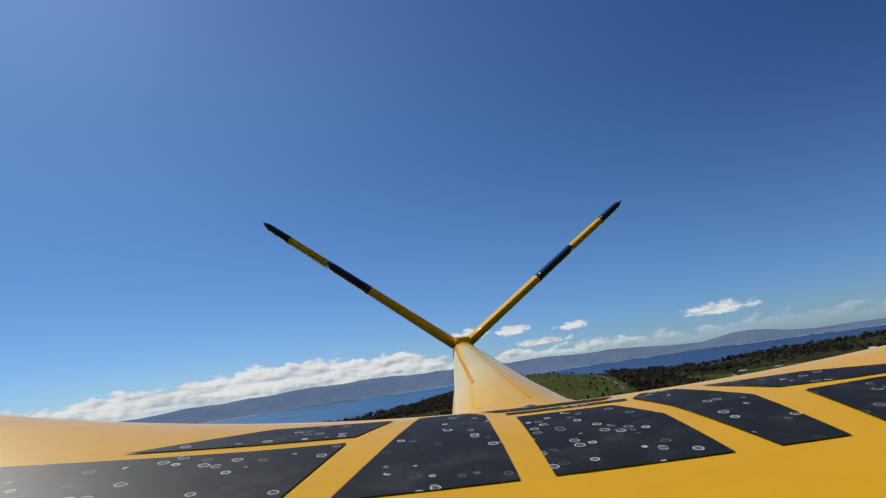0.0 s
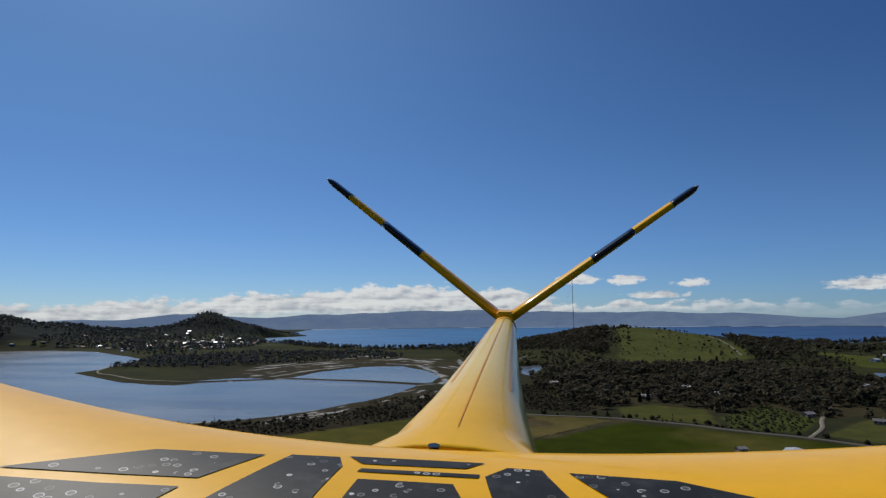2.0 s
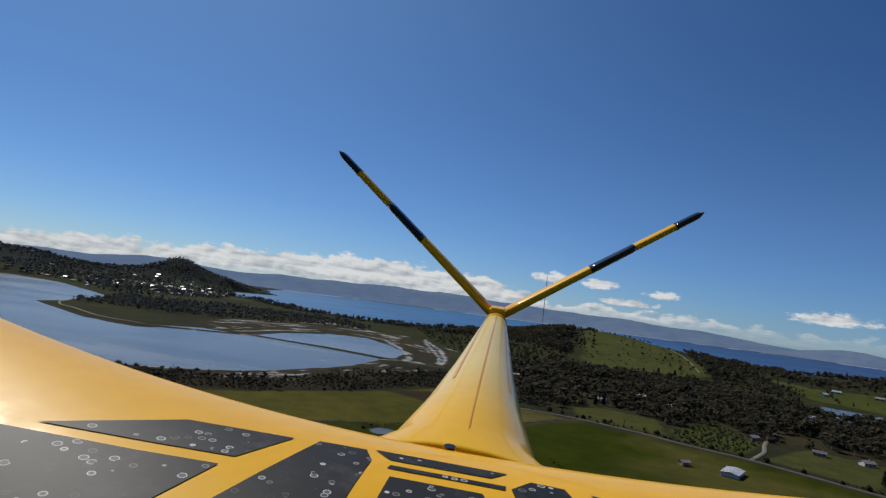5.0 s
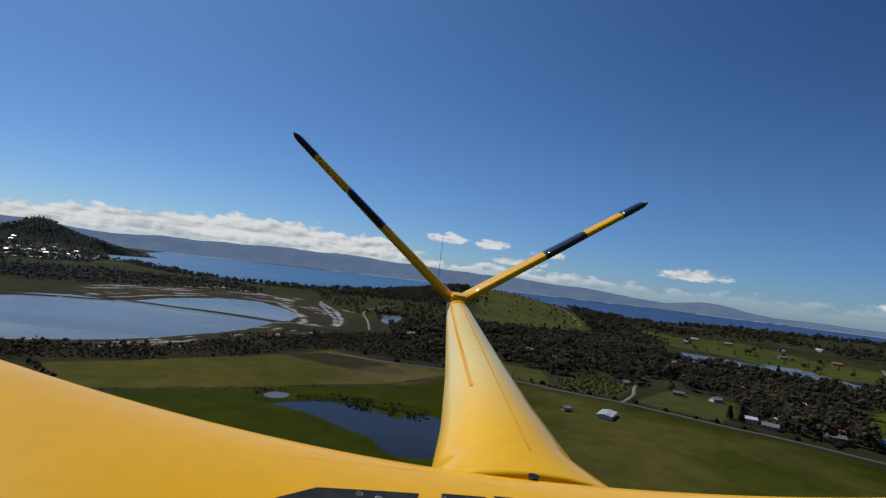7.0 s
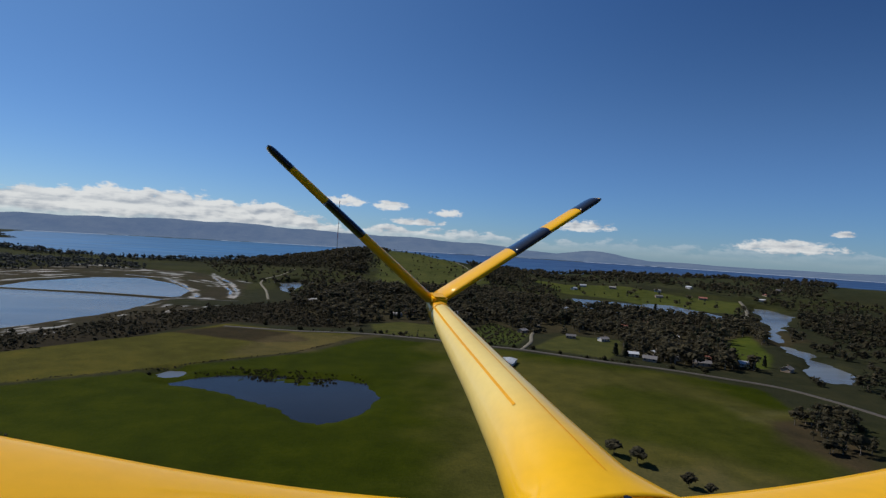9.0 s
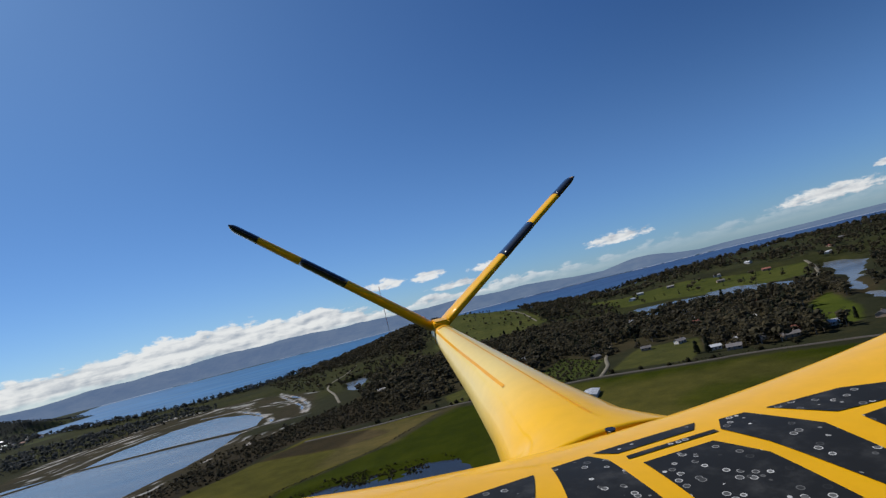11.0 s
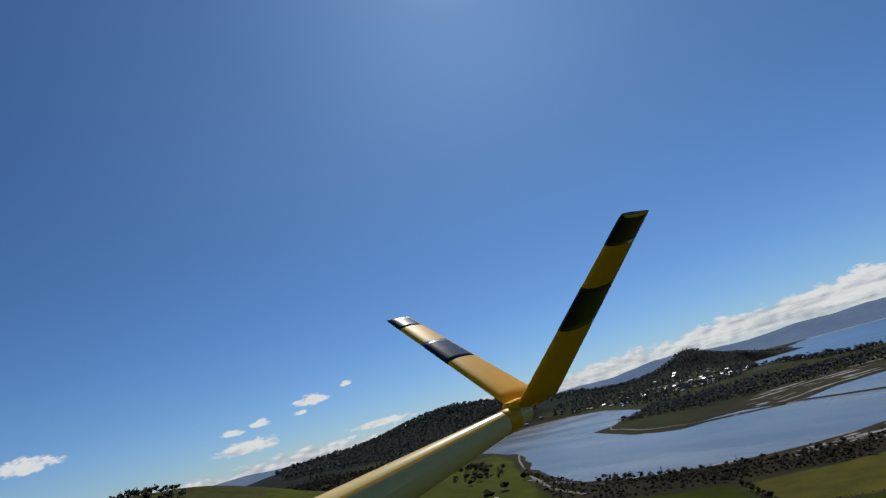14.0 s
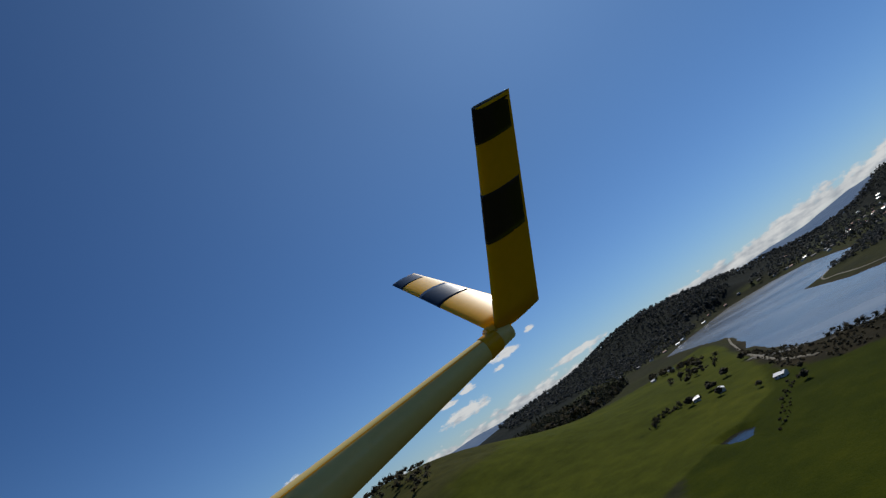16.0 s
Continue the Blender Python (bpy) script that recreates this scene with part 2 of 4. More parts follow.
ROCK = material("dark_rock", (0.07, 0.065, 0.06), 0.9, grain=0.35, scale=0.6)


# ---- plan of the country ----
def inside(px, py, poly):
    """Metres inside a closed outline (negative outside)."""
    poly = np.array(poly, float)
    best, odd = np.full(px.shape, 1e9), np.zeros(px.shape, bool)
    for (ax, ay), (bx, by) in zip(poly, np.roll(poly, -1, axis=0)):
        ex, ey = bx - ax, by - ay
        k = np.clip(((px - ax) * ex + (py - ay) * ey) / (ex * ex + ey * ey + 1e-9), 0, 1)
        best = np.minimum(best, np.hypot(px - ax - k * ex, py - ay - k * ey))
        cross = ((ay > py) != (by > py)) & (px < (bx - ax) * (py - ay) / (by - ay + 1e-12) + ax)
        odd ^= cross
    return np.where(odd, best, -best)


def along(px, py, line):
    """Metres from an open line."""
    best = np.full(px.shape, 1e9)
    for (ax, ay), (bx, by) in zip(line[:-1], line[1:]):
        ex, ey = bx - ax, by - ay
        k = np.clip(((px - ax) * ex + (py - ay) * ey) / (ex * ex + ey * ey + 1e-9), 0, 1)
        best = np.minimum(best, np.hypot(px - ax - k * ex, py - ay - k * ey))
    return best


def lattice(x, y, seed):
    """Value noise in -1..1 on whole-number cells."""
    xi, yi = np.floor(x).astype(np.int64), np.floor(y).astype(np.int64)
    fx, fy = x - xi, y - yi
    fx, fy = fx * fx * (3 - 2 * fx), fy * fy * (3 - 2 * fy)

    def h(a, b):
        v = (a * 374761393 + b * 668265263 + seed * 974711) & 0xFFFFFFFF
        v = ((v ^ (v >> 13)) * 1274126177) & 0xFFFFFFFF
        return ((v ^ (v >> 16)) & 0xFFFF) / 32767.5 - 1

    return (h(xi, yi) * (1 - fx) + h(xi + 1, yi) * fx) * (1 - fy) + (h(xi, yi + 1) * (1 - fx) + h(xi + 1, yi + 1) * fx) * fy


def rough(x, y, size, seed, octaves=4):
    out, k = 0.0, 1.0
    for o in range(octaves):
        out = out + k * lattice(x / size * 2**o + 17.3 * o, y / size * 2**o - 9.1 * o, seed + o)
        k *= 0.5
    return out


ESTUARY = [(-735, 530), (-610, 442), (-540, 404), (-455, 364), (-385, 348), (-322, 364), (-264, 400), (-222, 455), (-200, 515), (-190, 585), (-183, 650), (-270, 674), (-385, 692), (-461, 690),
           (-500, 640), (-489, 597), (-574, 620), (-673, 668), (-763, 722), (-806, 860), (-890, 1000), (-1000, 1075), (-1240, 1225), (-1430, 1270), (-1560, 1190), (-1420, 960), (-1340, 830), (-1250, 725), (-1010, 655), (-840, 590)]
POOL = [(-392, 700), (-388, 786), (-350, 880), (-289, 900), (-225, 826), (-185, 744), (-176, 676), (-190, 660), (-268, 682)]
COAST = [(-2300, 4700), (-2000, 4000), (-1600, 2900), (-1262, 2440), (-1275, 2310), (-1322, 2180), (-1290, 2050), (-1060, 1800), (-840, 1620), (-661, 1510), (-511, 1432), (-420, 1450), (-327, 1523), (-200, 1660), (0, 1760),
         (250, 1700), (480, 1560), (800, 1500), (1200, 1450), (1700, 1250), (2400, 1000), (4700, 700), (4900, 4900), (-2300, 4900)]
LAGOON = [(376, 841), (423, 815), (462, 765), (492, 716), (467, 672), (420, 668), (370, 715), (362, 790)]
CREEK_E = [(703, 845), (740, 815), (690, 720), (600, 620), (540, 562), (488, 515), (452, 470), (432, 424), (400, 362), (352, 296), (312, 292), (322, 340), (366, 378), (388, 415), (402, 452), (455, 530), (525, 612), (612, 730)]
POND_A = [(-90, 290), (-70, 308), (-45, 314), (-22, 308), (-4, 306), (18, 298), (26, 270), (14, 239), (-6, 226), (-18, 230), (-26, 246), (-50, 270), (-75, 284)]
POND_B = [(-98, 308), (-90, 319), (-80, 318), (-79, 309), (-89, 300)]
POND_C = [(-316, 169), (-316, 181), (-303, 185), (-291, 172), (-302, 167)]
PONDS_N = [(-98, 915), (-62, 955), (-52, 895), (-64, 800), (-63, 752), (-80, 790), (-85, 850)]
OLIVE = [(-228, 305), (-178, 263), (-100, 314), (-66, 340), (-28, 368), (20, 436), (8, 448), (-36, 452), (-89, 476), (-136, 407), (-196, 335)]
STUBBLE = [(-122, 430), (-88, 466), (-37, 446), (-20, 410), (-52, 398), (-85, 415)]
LUSH = [(-440, 318), (-330, 320), (-235, 303), (-178, 258), (-100, 309), (-66, 336), (-20, 366), (30, 430), (90, 404), (140, 384), (215, 330), (260, 290), (235, 215), (120, 140), (40, 60), (-150, 40), (-300, 130), (-330, 230)]
PADDOCK_N = [(32, 452), (30, 500), (60, 520), (100, 500), (96, 428)]
ORCHARD = [(103, 462), (155, 532), (168, 461), (140, 410), (104, 416)]
PADDOCK_M = [(152, 402), (204, 468), (250, 445), (220, 391), (196, 366)]
STRIP = [(402, 1140), (446, 1040), (562, 1030), (620, 900), (695, 855), (577, 705), (500, 725), (440, 860), (385, 900)]
PADDOCK_E = [(372, 466), (424, 500), (392, 446), (356, 392), (312, 344), (296, 350), (310, 395)]
HILL_GREEN = [(70, 930), (78, 1150), (92, 1420), (170, 1480), (230, 1350), (290, 1180), (280, 1000), (200, 900), (120, 900)]
FARM_W = [(-860, 560), (-740, 505), (-600, 418), (-480, 345), (-400, 315), (-330, 310), (-300, 130), (-260, 20), (-500, 0), (-700, 120), (-850, 290), (-800, 400)]
WOOD_SHORE = [(-470, 335), (-380, 330), (-300, 345), (-240, 375), (-195, 445), (-165, 540), (-110, 600), (-60, 640), (10, 610), (10, 470), (-40, 474), (-85, 488), (-118, 450), (-140, 400), (-178, 352), (-240, 312), (-330, 318)]
WOOD_MAIN = [(-60, 640), (-40, 760), (30, 850), (120, 890), (230, 870), (330, 760), (420, 640), (520, 590), (480, 480), (420, 450), (340, 440), (300, 330), (240, 345), (215, 392), (252, 450), (200, 474), (165, 465), (160, 536), (105, 470), (100, 505), (60, 524), (28, 505), (20, 470), (0, 500)]
WOOD_HILL = [(-230, 1260), (-240, 1500), (-100, 1650), (60, 1640), (85, 1430), (62, 1160), (50, 1010), (-20, 1060), (-120, 1150)]
WOOD_EAST = [(400, 1180), (460, 1080), (600, 1060), (720, 930), (900, 900), (1150, 1100), (1200, 1350), (800, 1430), (480, 1480)]
PINES_W = [(-790, 290), (-900, 395), (-1000, 490), (-1190, 540), (-1500, 470), (-1500, 250), (-1050, 220)]
ROAD = [(-90, 462), (-31, 451), (26, 446), (72, 428), (99, 411), (138, 393), (167, 372), (195, 352), (222, 338), (254, 314), (277, 292), (286, 262), (290, 236), (296, 180)]


CREEKS = [[(-330, 945), (-263, 909), (-209, 806), (-165, 691), (-163, 655)], [(-220, 1026), (-162, 878), (-127, 738), (-121, 671)], [(-215, 1000), (-140, 759), (-123, 667)]]
# salt patches, and creeks and pools whose sky shine is painted white
# line, half width, share of gaps
SALT_SHINE_LINES = [(CREEKS[0], 4.5, -0.4), (CREEKS[1], 3.6, -0.8), (CREEKS[2], 3.0, -0.4), ([(-470, 1110), (-437, 1120), (-369, 1072), (-316, 1042), (-270, 985)], 16, -0.1), ([(-135, 665), (-200, 640), (-250, 655)], 5, 0.1),
              ([(-470, 330), (-400, 318), (-330, 330), (-270, 364), (-232, 420), (-205, 490)], 3.2, 0.15), ([(-440, 322), (-350, 314), (-280, 345), (-235, 388), (-205, 446), (-185, 520)], 2.4, 0.25),
              ([(-300, 326), (-240, 360), (-205, 404), (-176, 470), (-150, 560), (-120, 610)], 2.4, 0.3)]
SHORE_MARSH = [(-690, 490), (-600, 432), (-540, 396), (-450, 356), (-380, 330), (-320, 345), (-262, 385), (-235, 312), (-280, 286), (-309, 268), (-355, 266), (-415, 300), (-535, 376), (-640, 450)]


FARM_POND = 5.2  # level of the farm pond


def bell(x, y, cx, cy, sx, sy, h, turn=0.0):
    c, s = math.cos(radians(turn)), math.sin(radians(turn))
    u, v = (x - cx) * c + (y - cy) * s, -(x - cx) * s + (y - cy) * c
    return h * np.exp(-0.5 * (u / sx) ** 2 - 0.5 * (v / sy) ** 2)


def step(v, a, b):
    k = np.clip((v - a) / (b - a), 0, 1)
    return k * k * (3 - 2 * k)


def heights(x, y):
    x, y = np.asarray(x, float), np.asarray(y, float)
    wob = rough(x, y, 60, 5)
    z = 2.2 + 0.7 * rough(x, y, 220, 1) + 0.25 * wob
    # hills: green hill, knoll behind the town, west ridge, south-west farm hill, east ridge
    hills = bell(x, y, 85, 1440, 150, 250, 46) + bell(x, y, 250, 1230, 110, 140, 15)
    hills = hills + bell(x, y, -1535, 2100, 72, 120, 40, 33) + bell(x, y, -1515, 2120, 130, 180, 52, 33) + bell(x, y, -1400, 2270, 80, 130, 16, 33) + bell(x, y, -1700, 2150, 380, 300, 4) + bell(x, y, -1960, 1640, 420, 150, 24, 50)
    hills = hills + bell(x, y, -2010, 1190, 300, 240, 122, 60) + bell(x, y, -2500, 1950, 520, 380, 40) + bell(x, y, -2050, 480, 400, 260, 52)
    hills = hills + bell(x, y, -770, 15, 200, 140, 90, 8) + bell(x, y, -640, 330, 220, 110, 6) + bell(x, y, -980, 420, 200, 160, 10)
    hills = hills + bell(x, y, 830, 1230, 330, 150, 20, -15) + bell(x, y, 1500, 900, 500, 200, 28, -20) + bell(x, y, 560, 1000, 200, 90, 6)
    hills = hills * (1 + 0.10 * rough(x, y, 180, 9, 4))
    z = z + hills
    far = np.hypot(x, y)
    bay = inside(x, y, COAST) + 14 * rough(x, y, 160, 31)
    bay = np.where(far > 4330, np.minimum(bay, 4330 - far + 10), bay)
    # water bodies cut down below the level of the sea
    z = np.where(bay > -40, np.minimum(z, np.maximum(-bay * 0.10 + 0.2, -6)) * step(bay, -40, 10) + z * (1 - step(bay, -40, 10)), z)
    est = inside(x, y, ESTUARY) + 5 * wob * step(x, -1150, -800)
    pool = inside(x, y, POOL) + 2 * wob
    for d, slope, reach in ((est, 0.05, 34 + 110 * step(x, -1050, -1250)), (pool, 0.06, 14)):
        k = step(d, -reach, 4)
        z = z * (1 - k) + np.maximum(-d * slope + 0.12, -2.5) * k
    # tidal flats with pools left by the tide
    flat = np.maximum(step(inside(x, y, [(-520, 660), (-560, 900), (-470, 1180), (-360, 1120), (-230, 1070), (-105, 900), (-95, 640), (-160, 600), (-185, 660), (-300, 690)]), -10, 40),
                      step(inside(x, y, [(-440, 350), (-330, 372), (-215, 470), (-190, 600), (-120, 600), (-165, 470), (-200, 395), (-330, 330)]), -8, 10))
    flat = flat * (est < 0) * (pool < 0)
    away, bearing = -inside(x, y, POOL), np.arctan2(y - 760, x + 290)
    streak = rough(away, bearing * 70, 13, 41, 3) + 0.5 * rough(x, y, 9, 43, 2)
    creeks = np.minimum.reduce([along(x, y, line) for line in CREEKS])
    pools = 0.42 + 0.26 * streak - 0.62 * np.exp(-((creeks / 2.4) ** 2)) + 0.2 * step(along(x, y, [(-190, 655), (-110, 640)]), 30, 5)
    z = z * (1 - flat) + pools * flat
    # causeway across the head of the estuary, and the spit
    dam = along(x, y, [(-500, 622), (-386, 690), (-270, 677), (-185, 655), (-110, 640)])
    z = np.maximum(z, 1.1 - (dam / 3.2) ** 2)
    spit = along(x, y, [(-500, 622), (-580, 634), (-680, 690), (-750, 730)])
    z = np.maximum(z, 1.6 - (spit / 16) ** 2)
    for poly, depth in ((CREEK_E, 2.0), (POND_A, 1.0), (POND_B, 1.0), (PONDS_N, 1.2)):
        d = inside(x, y, poly) + 1.6 * wob + 2.2 * rough(x, y, 14, 55, 3)
        if poly is CREEK_E:
            d = d - 11 + 9 * rough(x, y, 46, 57, 3)
        k = step(d, -6, 1.0)
        z = z * (1 - k) + np.minimum(z, -0.05 - depth * step(d, 0, 12)) * k
    dug = step(inside(x, y, POND_C) + wob, -4, 1)
    z = z * (1 - dug) + (FARM_POND - 0.8) * dug
    lag = step(inside(x, y, LAGOON) + wob, -5, 1)
    z = z * (1 - lag) + 2.2 * lag
    z = np.where(inside(x, y, [(-52, 317), (-23, 316), (2, 299), (-14, 287), (-36, 297)]) + 9 * rough(x, y, 10, 51) > -1, np.maximum(z, 0.02 + 0.35 * rough(x, y, 6, 52)), z)
    return z


def ranges(x, y):
    """Height of the far ranges round the bay."""
    far, az = np.hypot(x, y), np.degrees(np.arctan2(-x, y))
    crest = np.interp(az, [-180, -120, -70, -52, -44, -40, -36, -31, -28.6, -26.5, -25.2, -23.9, -22, -19, -16, -13, -9, -4.7, 0, 8, 14, 20, 26, 34, 39, 43, 47, 52, 60, 75, 110, 180],
                      [90, 90, 60, 42, 34, 26, 32, 28, 48, 78, 86, 72, 44, 54, 76, 94, 116, 112, 104, 122, 134, 130, 112, 104, 112, 84, 92, 66, 66, 80, 100, 90])
    crest = crest * (1 + 0.16 * rough(x, y, 420, 21, 5))
    front = 4290 + 50 * rough(x, y, 700, 23)
    return step(far, front, front + 90) * (6 + 0.30 * crest * step(far, front + 60, front + 260)) + step(far, 4480, 4760) * crest * 0.66 - 1.5


def covers(x, y, z):
    """Base colour of the ground by what grows there, plus painted haze and shade."""
    col = np.empty(x.shape + (3,))
    col[:] = (0.024, 0.026, 0.013)
    wob = 7 * rough(x, y, 30, 61)

    def lay(mask, c):
        col[:] = col * (1 - mask[..., None]) + np.array(c) * mask[..., None]

    far = np.hypot(x, y)
    lay(step(rough(x, y, 300, 63), -0.2, 0.4) * 0.6, (0.033, 0.037, 0.011))
    # dark gum litter, darkened further to match the trees' shaded sides
    lay(step(z, 14, 30) * step(x, -300, -1100), (0.016, 0.020, 0.018))
    lay(step(z, 14, 30) * step(x, -1100, -300), (0.028, 0.032, 0.015))
    # distance haze put into the ground: paler and bluer farther out
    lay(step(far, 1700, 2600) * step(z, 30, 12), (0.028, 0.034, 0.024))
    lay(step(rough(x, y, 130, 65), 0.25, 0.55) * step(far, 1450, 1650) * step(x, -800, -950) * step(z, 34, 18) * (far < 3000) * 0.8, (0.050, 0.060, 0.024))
    # still more haze in the colour towards the horizon
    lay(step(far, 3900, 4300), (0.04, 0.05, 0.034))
    for poly, c, e in ((WOOD_SHORE, (0.024, 0.020, 0.012), 6), (WOOD_MAIN, (0.034, 0.030, 0.016), 8), (WOOD_HILL, (0.026, 0.027, 0.014), 10), (WOOD_EAST, (0.030, 0.034, 0.016), 10), (PINES_W, (0.03, 0.032, 0.018), 6),
                       (FARM_W, (0.048, 0.058, 0.005), 5), (STRIP, (0.052, 0.062, 0.014), 5), (PADDOCK_E, (0.05, 0.066, 0.010), 4), (HILL_GREEN, (0.056, 0.064, 0.018), 15), (LUSH, (0.025, 0.034, 0.0012), 3),
                       (OLIVE, (0.062, 0.059, 0.011), 1.5), (STUBBLE, (0.030, 0.024, 0.012), 4), (PADDOCK_N, (0.050, 0.054, 0.015), 2), (ORCHARD, (0.040, 0.052, 0.012), 2), (PADDOCK_M, (0.050, 0.054, 0.016), 2)):
        lay(step(inside(x, y, poly) + wob * 0.25 * e / 3, -e * 0.5, e * 0.5), c)
    lay(step(inside(x, y, SHORE_MARSH) + wob, -3, 3), (0.021, 0.019, 0.011))
    lay(step(inside(x, y, [(75, 412), (215, 325), (250, 215), (120, 110), (20, 120), (40, 230), (62, 330)]) + 2 * wob, -20, 25) * 0.9, (0.062, 0.059, 0.014))
    lay(step(inside(x, y, [(114, 239), (136, 196), (156, 175), (174, 157), (190, 154), (211, 233), (200, 270), (155, 294)]) + 2 * wob, -12, 15) * 0.8, (0.034, 0.042, 0.004))
    lay(step(inside(x, y, [(212, 230), (238, 236), (242, 200), (200, 160), (200, 198)]) + wob, -5, 6), (0.042, 0.033, 0.018))
    lay(step(rough(x, y, 34, 81, 3) + inside(x, y, [(150, 240), (215, 300), (260, 250), (220, 160)]) / 30, 0.8, 1.4) * 0.6, (0.085, 0.078, 0.032))
    lay(step(inside(x, y, [(95, 190), (150, 180), (170, 120), (90, 110)]) + 2 * wob, -10, 15), (0.072, 0.066, 0.024))
    lay(step(inside(x, y, [(-32, 450), (30, 440), (-20, 372), (-60, 350), (-70, 380)]) + wob, -8, 8) * 0.5, (0.095, 0.074, 0.034))
    lay(step(inside(x, y, [(-480, -60), (-600, 120), (-780, 170), (-980, 110), (-1000, -60), (-850, -200), (-600, -200)]) + 2 * wob, -15, 20) * 0.9, (0.044, 0.046, 0.012))
    shore = step(np.abs(z - 0.25), 0.9, 0.1) * (far < 2600)
    lay(shore * 0.8 * (y > 325) * (x < 300), (0.036, 0.030, 0.019))
    # white salt and shell streaks that follow the water's edge
    edge, turn = np.maximum(inside(x, y, ESTUARY), inside(x, y, POOL)), np.arctan2(y - 640, x + 430) * 200
    lines = rough(edge, turn * 0.22, 9.0, 71, 3) + 0.55 * rough(x, y, 26, 73)
    marsh = step(inside(x, y, [(-520, 560), (-560, 1000), (-420, 1190), (-90, 1060), (-90, 380), (-300, 330), (-460, 345)]), 0, 10)
    salt = step(lines, 0.5, 0.95) * step(np.abs(z - 0.25), 0.75, 0.1) * marsh
    # sky shine of creeks and pools goes into the colour with the salt
    for line, wide, gaps in SALT_SHINE_LINES:
        salt = np.maximum(salt, step(along(x, y, line) + 2.2 * rough(x, y, 12, 77, 2), wide, wide * 0.4) * step(rough(x, y, 16, 79, 2), gaps - 0.2, gaps + 0.2))
    lay(salt * 0.9, (0.30, 0.30, 0.29))
    return col


# ---- ground: one sheet to the horizon ----
def ticks(*spans):
    out = []
    for a, b, s in spans:
        n = max(1, round((b - a) / s))
        out += [a + (b - a) * i / n for i in range(n)]
    return np.array(out + [spans[-1][1]])


GX = ticks((-4900, -2600, 60), (-2600, -1700, 22), (-1700, -700, 14), (-700, -340, 4), (-340, -90, 2.6), (-90, 260, 4), (260, 560, 5.5), (560, 900, 9), (900, 1800, 20), (1800, 4900, 70))
GY = ticks((-4900, -600, 200), (-600, 0, 25), (0, 100, 8), (100, 340, 4.4), (340, 1080, 3.1), (1080, 1250, 8), (1250, 1800, 10), (1800, 2600, 22), (2600, 4900, 55))


def sheet(name, xs, ys, zf, mat, colf=None):
    X, Y = np.meshgrid(xs, ys)
    Z = zf(X, Y)
    nx, ny = len(xs), len(ys)
    co = np.stack([X, Y, Z], -1).reshape(-1, 3)
    i = (np.arange(ny - 1)[:, None] * nx + np.arange(nx - 1)[None, :]).ravel()
    faces = np.stack([i, i + 1, i + nx + 1, i + nx], -1)
    me = quads(name, co, faces, mat)
    if colf is not None:
        att = me.attributes.new("cover", "FLOAT_COLOR", "POINT")
        c = np.ones((len(co), 4), np.float32)
        c[:, :3] = colf(X, Y, Z).reshape(-1, 3)
        att.data.foreach_set("color", c.ravel())
    return new(name, me)


def quads(name, co, faces, mat, smooth=True):
    """A mesh from arrays; faces all with the same number of corners."""
    me = bpy.data.meshes.new(name)
    n, k = faces.shape
    me.vertices.add(len(co))
    me.vertices.foreach_set("co", np.asarray(co, np.float32).ravel())
    me.loops.add(n * k)
    me.loops.foreach_set("vertex_index", faces.astype(np.int32).ravel())
    me.polygons.add(n)
    me.polygons.foreach_set("loop_start", np.arange(0, n * k, k, dtype=np.int32))
    me.polygons.foreach_set("use_smooth", np.full(n, smooth))
    me.update(calc_edges=True)
    me.materials.append(mat)
    return me


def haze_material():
    """Blue far ranges; the haze of kilometres of lit air is put in as glow."""
    m = bpy.data.materials.new("far_ranges_haze_glow")
    m.use_nodes = True
    n = Nodes(m.node_tree)
    at = n.add("ShaderNodeTexCoord").outputs["Object"]
    woods = n.noise(at, 0.006, 6.0, 0.6)
    p = n.add("ShaderNodeBsdfPrincipled", Roughness=1.0)
    high = n.add("ShaderNodeSeparateXYZ", Vector=at).outputs[2]
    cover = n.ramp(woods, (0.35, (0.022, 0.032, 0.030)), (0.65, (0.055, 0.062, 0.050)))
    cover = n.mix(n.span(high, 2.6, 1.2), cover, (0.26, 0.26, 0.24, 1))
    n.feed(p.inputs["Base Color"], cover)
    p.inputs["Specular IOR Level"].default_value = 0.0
    # hills are no source: this blue glow stands in for the haze
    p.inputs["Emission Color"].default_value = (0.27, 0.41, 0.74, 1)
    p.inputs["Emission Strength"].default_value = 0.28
    b = n.add("ShaderNodeBump", Height=woods, Distance=60.0, Strength=0.6)
    n.tree.links.new(b.outputs[0], p.inputs["Normal"])
    n.tree.links.new(p.outputs[0], n.add("ShaderNodeOutputMaterial").inputs[0])
    return m


def backdrop():
    """A ring of far hills, all round the compass."""
    az, far = np.radians(np.linspace(-180, 180, 721)), np.array([4180, 4240, 4280, 4320, 4360, 4420, 4480, 4560, 4640, 4720, 4790, 4860.0])
    A, D = np.meshgrid(az, far)
    X, Y = -np.sin(A) * D, np.cos(A) * D
    nx = len(az)
    i = (np.arange(len(far) - 1)[:, None] * nx + np.arange(nx - 1)[None, :]).ravel()
    fa = np.stack([i, i + nx, i + nx + 1, i + 1], -1)
    co = np.stack([X, Y, ranges(X, Y)], -1).reshape(-1, 3)
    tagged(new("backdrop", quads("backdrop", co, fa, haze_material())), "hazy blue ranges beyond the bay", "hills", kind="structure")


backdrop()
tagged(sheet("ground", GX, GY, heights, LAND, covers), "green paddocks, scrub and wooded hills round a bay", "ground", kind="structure")


